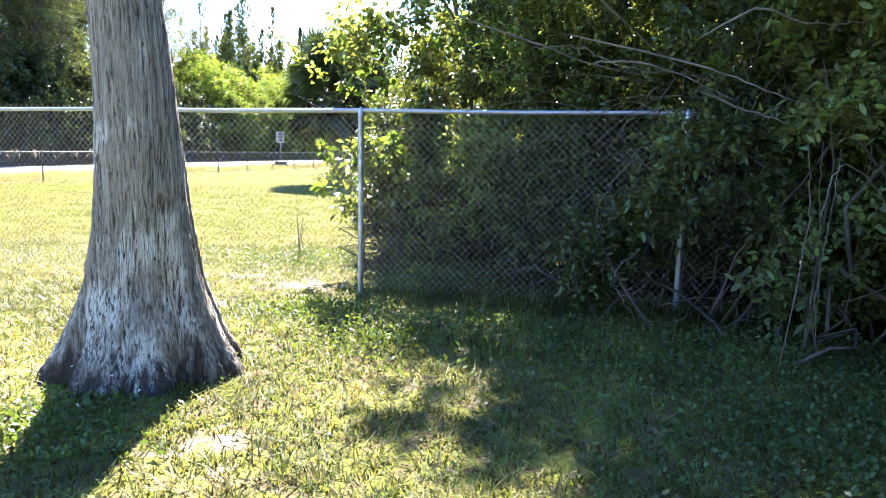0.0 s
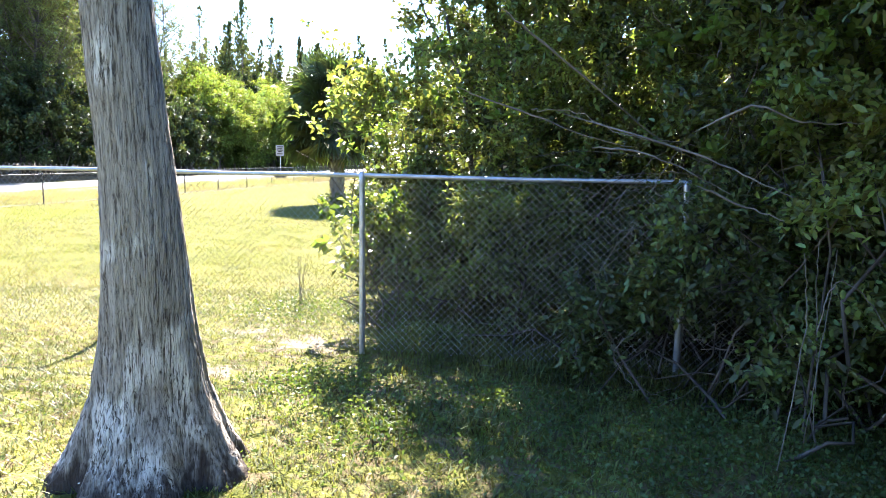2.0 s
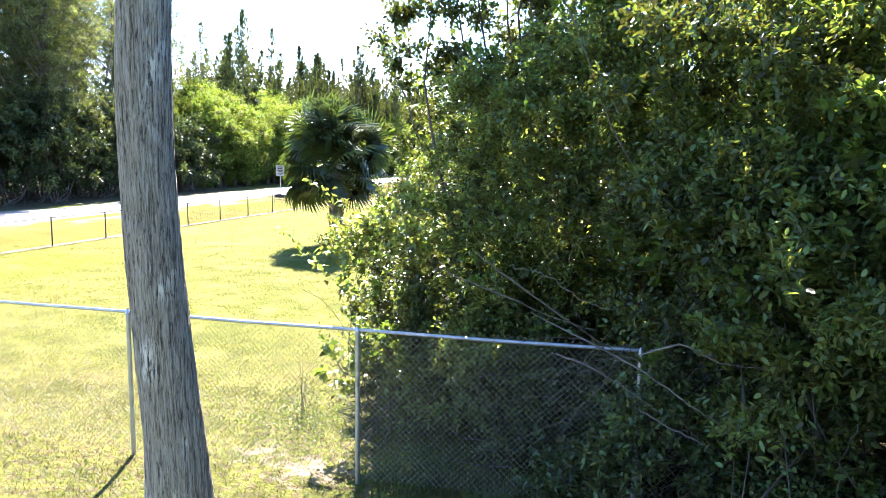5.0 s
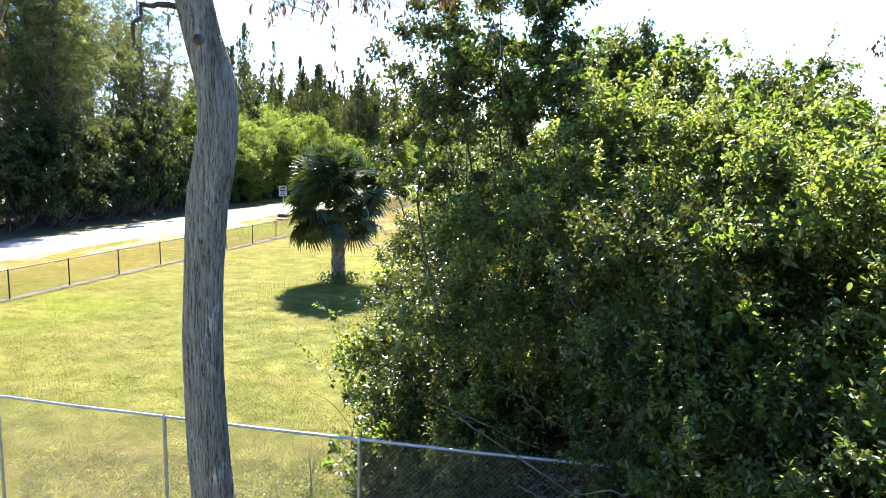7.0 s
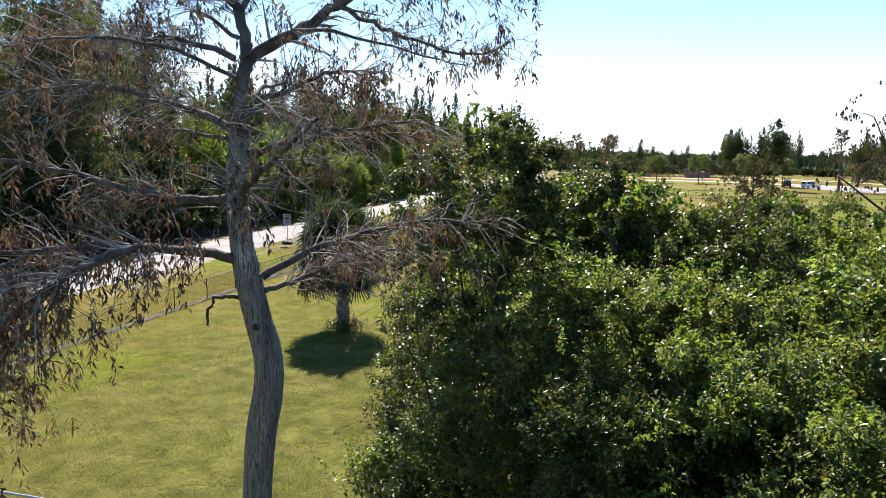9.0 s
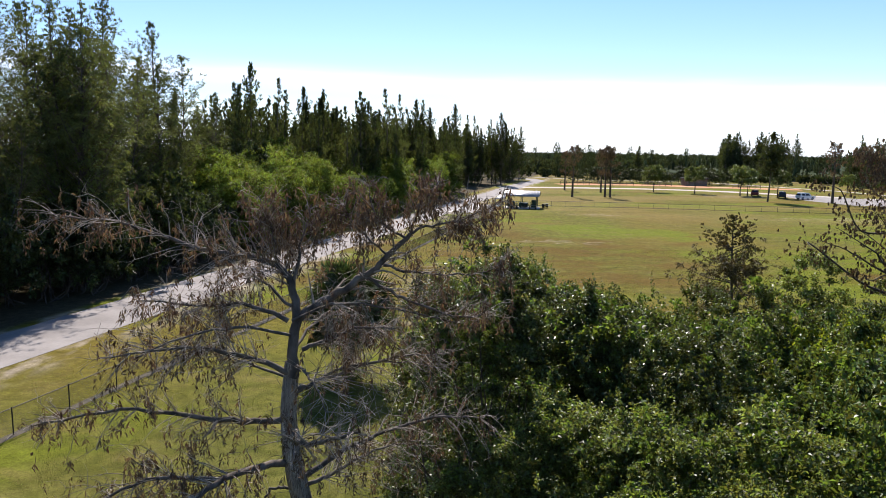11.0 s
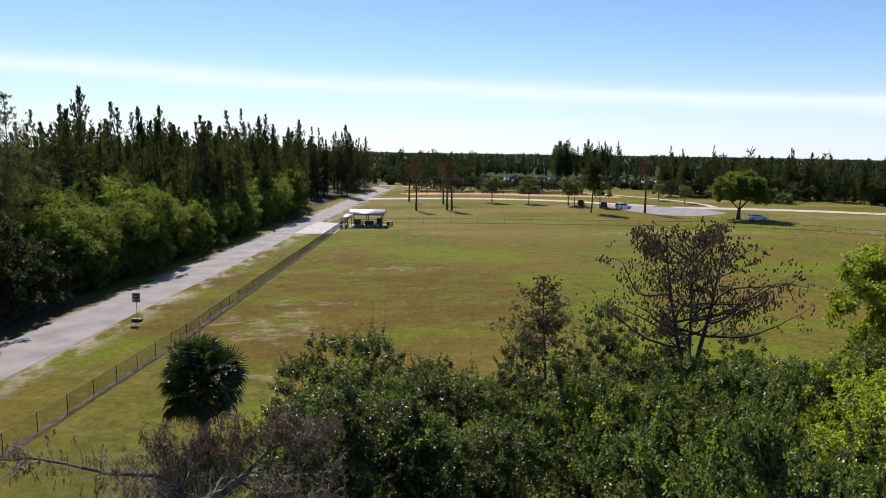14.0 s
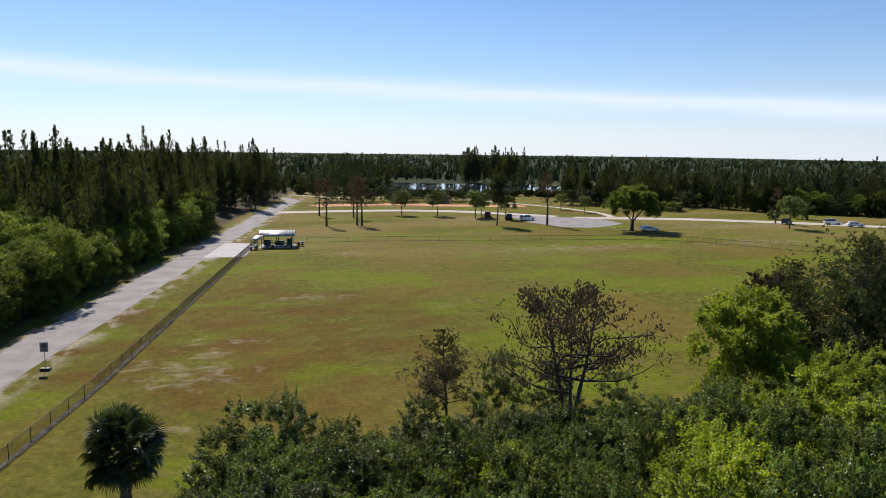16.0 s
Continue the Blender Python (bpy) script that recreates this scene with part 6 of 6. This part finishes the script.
def build_things():
    build_sign(-16.0, 54.0)
    build_shelter(9.3, 132.6, radians(-8))
    silver = material("silver_car_paint", (0.55, 0.57, 0.58), (0.62, 0.63, 0.64), 1.0, 0.25, metal=0.3, spec=0.5, fine=0.05)
    white = material("white_car_paint", (0.74, 0.74, 0.74), (0.8, 0.8, 0.8), 1.0, 0.25, spec=0.5, fine=0.05)
    darkp = material("dark_car_paint", (0.03, 0.035, 0.04), (0.045, 0.05, 0.055), 1.0, 0.25, spec=0.5, fine=0.05)
    redp = material("maroon_car_paint", (0.16, 0.03, 0.03), (0.2, 0.04, 0.035), 1.0, 0.3, spec=0.5, fine=0.05)
    build_car(83.9, 175.2, radians(15), white, "white SUV parked beside the asphalt turning area")
    build_car(79.7, 179.2, radians(70), darkp, "dark SUV parked beside the white one")
    build_car(75.8, 186.9, radians(65), redp, "dark maroon SUV parked on the gravel road")
    build_car(104.2, 142.9, radians(-10), silver, "silver sedan parked in the shade of the round tree", False)
    build_car(156.7, 152.2, radians(30), darkp, "dark SUV parked beside the small tree")
    build_car(170.2, 149.0, radians(-25), silver, "silver SUV parked on the gravel road's edge")
    build_car(171.1, 141.8, radians(-25), white, "white sedan parked on the grass beside the road", False)
    hut = thing("park_shed", "small dark shed beside the play area", "shed", at=(76.1, 242.7, 0))
    bm_part("wall", bev_box((-4.0, -2, 0), (4.0, 2, 2.4), 0.03), M_WOOD, hut)
    bm_part("roof", bev_box((-4.4, -2.4, 2.4), (4.4, 2.4, 2.75), 0.05), M_TYRE, hut)
    for k, (x, y, w) in enumerate(((34.0, 237.9, 10), (47.7, 236.3, 12), (89.1, 228.7, 9), (61.5, 235.7, 10))):
        rail = thing("timber_rail", "low timber rail round the clay play area", "fence", "play area rails", at=(x, y, 0))
        for i in range(6):
            bm_part("post", bev_box((-w / 2 + i * w / 5 - 0.08, -0.08, 0), (-w / 2 + i * w / 5 + 0.08, 0.08, 1.2), 0.02), M_WOOD, rail)
        for z in (0.55, 1.05):
            bm_part("rail", bev_box((-w / 2, -0.05, z), (w / 2, 0.05, z + 0.16), 0.02), M_WOOD, rail)


build_things()


# ---- lawn blades, weeds and vines near the fence ----
def blades(g, p, rng, length, width, lean=0.5):
    """Bent grass blades of two quads each."""
    n = len(p)
    a = rng.uniform(0, 2 * np.pi, n)
    o = np.stack([np.cos(a), np.sin(a), np.zeros(n)], 1)
    s = np.stack([-o[:, 1], o[:, 0], np.zeros(n)], 1) * (width * (0.6 + 0.8 * rng.random(n)))[:, None]
    L = length * (0.45 + 0.9 * rng.random(n))
    k = lean * (0.3 + rng.random(n))
    up = np.array([0, 0, 1.0])
    m = p + up * (L * 0.6)[:, None] + o * (L * k * 0.35)[:, None]
    e = p + up * (L * (0.98 - 0.35 * k))[:, None] + o * (L * k * 1.0)[:, None]
    v = np.stack([p - s, p + s, m + s * 0.9, m - s * 0.9, e + s * 0.12, e - s * 0.12], 1)
    i = np.arange(n)[:, None] * 6
    g.add(v, np.concatenate([i + np.array([0, 1, 2, 3]), i + np.array([3, 2, 4, 5])], 1).reshape(-1, 4))


def build_lawn():
    rng = np.random.default_rng(77)
    g = Geo()
    n = 240000
    y = -0.7 + 8.7 * rng.random(n) ** 1.2
    x = rng.uniform(-1, 1, n) * (1.3 + 0.66 * (y + 2.2)) + 0.1
    f = np.array([noise.noise((a * 1.6, b * 1.6, 3.0)) for a, b in zip(x[::5], y[::5])]).repeat(5)[:n]
    f2 = np.array([noise.noise((a * 7, b * 7, 1.0)) for a, b in zip(x, y)])
    keep = rng.random(n) < 0.72 + 1.0 * f + 1.1 * f2
    keep &= rng.random(n) > 0.9 * np.clip(1.5 - np.hypot((x - 5.2) / 4.3, (y - 5.4) / 3.6), 0, 1)
    bare = np.zeros(n, bool)
    for cx, cy, r in SANDY:
        bare |= ((x - cx) ** 2 + ((y - cy) * 1.3) ** 2 < r * r) & (rng.random(n) < 0.93)
    for cx, cy, r in SOIL:
        bare |= ((x - cx) ** 2 + ((y - cy) * 1.5) ** 2 < r * r) & (rng.random(n) < 0.55)
    bare |= (x + 1.82) ** 2 + (y - 1.85) ** 2 < 0.45 ** 2
    keep &= ~bare
    p = np.stack([x, y, ground_z(x, y) - 0.004], 1)[keep]
    ff = (f + 0.5 * f2)[keep]
    m = len(p)
    a = rng.uniform(0, 2 * np.pi, m)
    o = np.stack([np.cos(a), np.sin(a), np.zeros(m)], 1)
    sd = np.stack([-o[:, 1], o[:, 0], np.zeros(m)], 1) * (0.0046 * (0.6 + 0.8 * rng.random(m)))[:, None]
    L = ((0.030 + 0.026 * np.clip(ff, -0.6, 0.9)) * (0.4 + rng.random(m)))[:, None]
    lean = (0.4 + 2.2 * rng.random(m) ** 1.5)[:, None]
    e = p + o * L * lean + np.array([0, 0, 1.0]) * L
    g.add(np.stack([p - sd, p + sd, e + sd * 0.25, e - sd * 0.25], 1), np.arange(4 * m))
    tagged(new("lawn_grass", g.mesh("lawn_grass", M_GRASS)), "short sunlit lawn grass with dry straw patches", "grass", kind="stuff")
    ml = Geo()
    n = 190000
    y = 6.2 + 20.0 * rng.random(n) ** 1.25
    x = -4.5 - 0.68 * y + (3.0 + 1.12 * y) * rng.random(n)
    patch = np.array([noise.noise((a * 1.6, b * 1.6, 3.0)) + 0.6 * noise.noise((a * 5, b * 5, 1.0)) for a, b in zip(x, y)])
    ok = (rng.random(n) < 0.7 + 0.9 * patch) & (rng.random(n) < (y - 6.0) / 1.8) & (rng.random(n) < (27.0 - y) / 9.0)
    x, y = x[ok], y[ok]
    m = len(x)
    np.random.seed(92)
    d = np.stack([rng.normal(size=m) * 0.8, rng.normal(size=m) * 0.8, np.full(m, 1.0)], 1)
    ml.leaves(np.stack([x, y, np.full(m, -0.004)], 1), d, 0.030 * (0.5 + rng.random(m)) * (1 + y / 40), 0.0065 * (1 + y / 14), 0.05, 0.1)
    tagged(new("lawn_grass", ml.mesh("lawn_grass", M_GRASS)), "short mown lawn grass beyond the fence", "grass", kind="stuff")
    fg = Geo()
    n = 130000
    y = 7.0 + 68.0 * rng.random(n) ** 1.7
    left = -31.17 + 0.202 * y + 5.0
    x = left + (np.minimum(48.0, 4.0 + 0.66 * y) - left) * rng.random(n)
    tuft = np.array([noise.noise((a * 0.8, b * 0.8, 6.0)) for a, b in zip(x, y)])
    ok = rng.random(n) < 0.5 + 1.1 * tuft
    x, y = x[ok], y[ok]
    m = len(x)
    p = np.stack([x, y, np.full(m, -0.005)], 1)
    np.random.seed(91)
    d = np.stack([rng.normal(size=m) * 0.7, rng.normal(size=m) * 0.7, np.full(m, 1.0)], 1)
    fg.leaves(p, d, 0.034 * (0.5 + rng.random(m)) * (1 + y / 35), 0.010 * (1 + y / 22), 0.05, 0.1)
    tagged(new("field_grass", fg.mesh("field_grass", M_FIELD)), "patchy mown grass tufts over the open lawn", "grass", kind="stuff")
    t = Geo()
    n = 6500
    s = rng.random(n) ** 0.7 * 5.8 - 0.9
    x = s
    y = 4.85 - 0.165 * (s + 1.11) + rng.normal(size=n) * 0.28 + 0.1
    blades(t, np.stack([x, y, ground_z(x, y)], 1), rng, 0.12, 0.0045, 0.75)
    for _ in range(60):
        cx, cy = rng.uniform(-0.8, 3.6), rng.uniform(2.2, 4.6)
        k = rng.integers(25, 70)
        blades(t, np.stack([cx + rng.normal(size=k) * 0.09, cy + rng.normal(size=k) * 0.09, np.full(k, ground_z(cx, cy))], 1), rng, 0.10, 0.006, 0.9)
    tagged(new("rank_grass", t.mesh("rank_grass", M_GRASS)), "taller unmown grass along the fence line", "grass", kind="stuff")
    w = Geo()
    np.random.seed(5)
    for cx, cy, sx, sy, k, hh in ((-1.9, 0.85, 0.5, 0.4, 1500, 0.05), (-1.2, 3.6, 0.5, 0.6, 1500, 0.12), (0.2, 3.3, 0.8, 0.5, 1200, 0.10), (-2.0, 6.6, 1.0, 0.7, 1600, 0.14), (-0.3, 5.4, 0.5, 0.35, 1200, 0.2), (2.2, 3.0, 1.4, 0.8, 2200, 0.14), (-5.45, 25.6, 0.8, 0.6, 700, 0.4), (-0.6, 2.6, 0.5, 0.6, 900, 0.09), (1.3, 2.3, 1.1, 0.8, 3200, 0.07), (2.5, 1.6, 1.2, 0.9, 3600, 0.07), (1.7, 0.7, 1.0, 0.7, 2600, 0.06)):
        px, py = cx + rng.normal(size=k) * sx * 0.6, cy + rng.normal(size=k) * sy * 0.6
        p = np.stack([px, py, ground_z(px, py) + hh * rng.random(k)], 1)
        d = rng.normal(size=(k, 3)) + np.array([0, 0, 0.5])
        w.leaves(p, d, (0.035 if hh < 0.3 else 0.14) * (0.7 + 0.7 * rng.random(k)), (0.022 if hh < 0.3 else 0.06), 0.2, 0.1)
    # small broad leaves all through the near lawn, in drifts
    k = 15000
    px, py = rng.uniform(-3.4, 3.4, k), -0.5 + 6.2 * rng.random(k)
    drift = np.array([noise.noise((a * 1.1, b * 1.1, 9.0)) + 0.6 * noise.noise((a * 4, b * 4, 2.0)) for a, b in zip(px, py)])
    ok = (drift > rng.uniform(-0.25, 0.5, k)) & (np.abs(px) < 1.3 + 0.66 * (py + 2.2))
    px, py = px[ok], py[ok]
    p = np.stack([px, py, ground_z(px, py) + 0.012 + 0.035 * rng.random(len(px))], 1)
    w.leaves(p, rng.normal(size=p.shape) * np.array([1, 1, 0.35]) + np.array([0, 0, 0.15]), 0.022 * (0.6 + 0.8 * rng.random(len(px))), 0.014, 0.2, 0.15)
    tagged(new("low_weeds", w.mesh("low_weeds", M_WEED)), "low broad-leaved weeds in the lawn and at the trunk", "weeds", kind="stuff")
    fl = Geo()
    k = 12
    p = np.stack([-1.9 + rng.normal(size=k) * 0.3, 1.1 + rng.normal(size=k) * 0.2, 0.29 + 0.06 * rng.random(k)], 1)
    fl.leaves(np.repeat(p, 4, 0), rng.normal(size=(4 * k, 3)), 0.009, 0.007)
    tagged(new("clover_flowers", fl.mesh("clover_flowers", M_WHITE)), "tiny white clover flowers in the weeds", "flowers", kind="stuff")
    st = Geo()
    for _ in range(900):
        a = np.array([rng.uniform(-1.0, 4.0), rng.uniform(0.4, 5.0), 0.012])
        a[2] += ground_z(a[0], a[1])
        b = a + np.array([rng.normal() * 0.035, rng.normal() * 0.035, rng.random() * 0.03])
        st.tube([a, (a + b) / 2 + rng.normal(size=3) * 0.006, b], 0.002, 3, False)
    tagged(new("leaf_litter", st.mesh("leaf_litter", M_BRANCH)), "dry stalks and litter under the thicket edge", "litter", kind="stuff")
    dry = thing("dry_stalk", "thin dry weed stalks standing beyond the fence", "weed", at=(-2.25, 6.9, 0))
    g = Geo()
    for _ in range(9):
        e = np.array([rng.normal() * 0.09, rng.normal() * 0.09, 0.5 + 0.45 * rng.random()])
        g.tube(smooth_path([(rng.normal() * 0.02, 0, 0), e * np.array([0.3, 0.3, 0.5]), e], 6), np.linspace(0.004, 0.0015, 6), 3, False)
    part("stalk_tuft", g, M_VINE, dry)


build_lawn()


def build_vines():
    rng = np.random.default_rng(12)
    # long bare stems arching out of the thicket
    runs = [[(1.15, 3.9, 0.62), (1.35, 3.7, 0.16), (1.6, 3.65, 0.10), (1.85, 3.8, 0.16)],
            [(1.75, 4.1, 0.75), (1.95, 3.9, 0.48), (2.3, 3.7, 0.45), (2.6, 3.6, 0.6)],
            [(2.75, 3.0, 0.25), (2.72, 2.9, 0.9), (2.78, 2.95, 1.5), (2.7, 3.1, 2.3)],
            [(2.85, 2.7, 0.3), (2.95, 2.6, 0.9), (2.9, 2.7, 1.6), (3.1, 2.9, 2.6)],
            [(0.6, 5.4, 2.5), (1.0, 5.0, 2.45), (1.5, 4.6, 2.2), (2.0, 4.5, 2.15), (2.6, 4.0, 1.8)],
            [(1.0, 4.4, 0.1), (1.1, 4.2, 0.8), (1.5, 4.1, 1.5), (2.2, 4.0, 1.75)],
            [(2.2, 4.0, 0.2), (2.35, 3.7, 1.0), (2.1, 3.5, 1.7), (2.5, 3.2, 2.4)],
            [(3.2, 2.2, 0.2), (3.0, 2.1, 0.8), (2.85, 2.2, 1.4), (3.0, 2.3, 1.9)]]
    stout = [[(0.2, 2.85, 3.0), (0.43, 2.9, 2.83), (0.85, 3.0, 2.53), (1.37, 3.2, 2.16), (1.8, 3.3, 1.97)],
             [(-0.15, 4.3, 2.62), (0.45, 4.2, 2.4), (0.96, 4.1, 2.21), (1.4, 4.0, 2.1)],
             [(0.72, 3.6, 2.36), (1.51, 3.0, 2.08), (1.84, 2.7, 1.91), (2.12, 2.5, 1.75)],
             [(1.48, 2.6, 1.85), (1.72, 2.5, 1.74), (1.97, 2.4, 1.65)],
             [(0.89, 3.2, 2.09), (1.1, 3.0, 2.08), (1.33, 2.8, 2.0), (1.7, 2.6, 1.8)],
             [(1.5, 2.8, 2.2), (1.8, 2.6, 2.36), (2.06, 2.5, 2.26), (2.39, 2.4, 2.25)],
             [(2.25, 2.4, 0.3), (2.22, 2.4, 0.92), (2.19, 2.4, 1.27), (2.18, 2.4, 1.55)],
             [(2.1, 2.2, 0.3), (2.14, 2.2, 0.71), (2.18, 2.2, 1.22), (2.2, 2.2, 1.5)],
             [(1.31, 3.3, 0.71), (1.15, 3.3, 0.56), (1.2, 3.3, 0.38), (1.45, 3.3, 0.34), (1.56, 3.3, 0.48)],
             [(1.83, 1.6, 1.15), (1.87, 1.6, 1.35), (1.95, 1.6, 1.41), (2.12, 1.6, 1.26), (2.22, 1.6, 1.08)],
             [(1.82, 1.9, 0.25), (1.9, 1.9, 0.92), (1.9, 1.9, 1.29), (1.87, 1.9, 1.52)],
             [(1.95, 4.2, 3.42), (1.55, 4.1, 3.91), (1.29, 4.0, 4.45), (1.02, 4.0, 5.09), (0.73, 4.0, 5.63)]]
    for i in range(14):
        s = np.array([rng.uniform(1.0, 2.2), 3.7, rng.uniform(1.35, 1.9)]) + rng.normal(size=3) * np.array([0.15, 0.2, 0.1])
        e = s + np.array([rng.choice((-1, 1)) * rng.uniform(0.4, 1.3), rng.normal() * 0.25, rng.normal() * 0.22])
        m = (s + e) / 2 + np.array([0, rng.normal() * 0.12, rng.uniform(0.05, 0.4)])
        stout.append([s, m, e])
    for _ in range(34):
        s = np.array([rng.uniform(1.2, 4.5), 0, rng.uniform(0.1, 3.2)])
        s[1] = 5.3 - 0.55 * s[0] + rng.normal() * 0.3
        e = s + np.array([rng.normal() * 0.7, rng.normal() * 0.3, rng.normal() * 0.5])
        e[2] = max(e[2], 0.1)
        m = (s * 2 + e) / 3 + rng.normal(size=3) * 0.16
        m2 = (s + e * 2) / 3 + rng.normal(size=3) * 0.16
        m[2], m2[2] = max(m[2], 0.06), max(m2[2], 0.06)
        runs.append([s, m, m2, e])
    for k, r in enumerate(stout):
        g = Geo()
        n = 5 * len(r)
        c = smooth_path(r, n)
        c[1:-1] += rng.normal(size=(n - 2, 3)) * 0.004
        g.tube(c, np.interp(np.linspace(0, 1, n), [0, 0.25, 1], [0.003, 0.009 if k < 6 or k == 11 else 0.0035, 0.002]), 6, False)
        tagged(new("bare_branch", g.mesh("bare_branch", M_BRANCH, True)), "bare branch showing among the dark leaves", "branch", "bare branches")
    for k, r in enumerate(runs):
        g = Geo()
        n = 5 * len(r)
        c = smooth_path(r, n)
        c[1:-1] += rng.normal(size=(n - 2, 3)) * 0.018
        g.tube(c, np.linspace(0.0055 if k < 8 else 0.0035, 0.0018, n), 5, False)
        tagged(new("vine", g.mesh("vine", M_VINE, True)), "thin pale bare stem tangled through the thicket", "vine", "tangled vines")


build_vines()
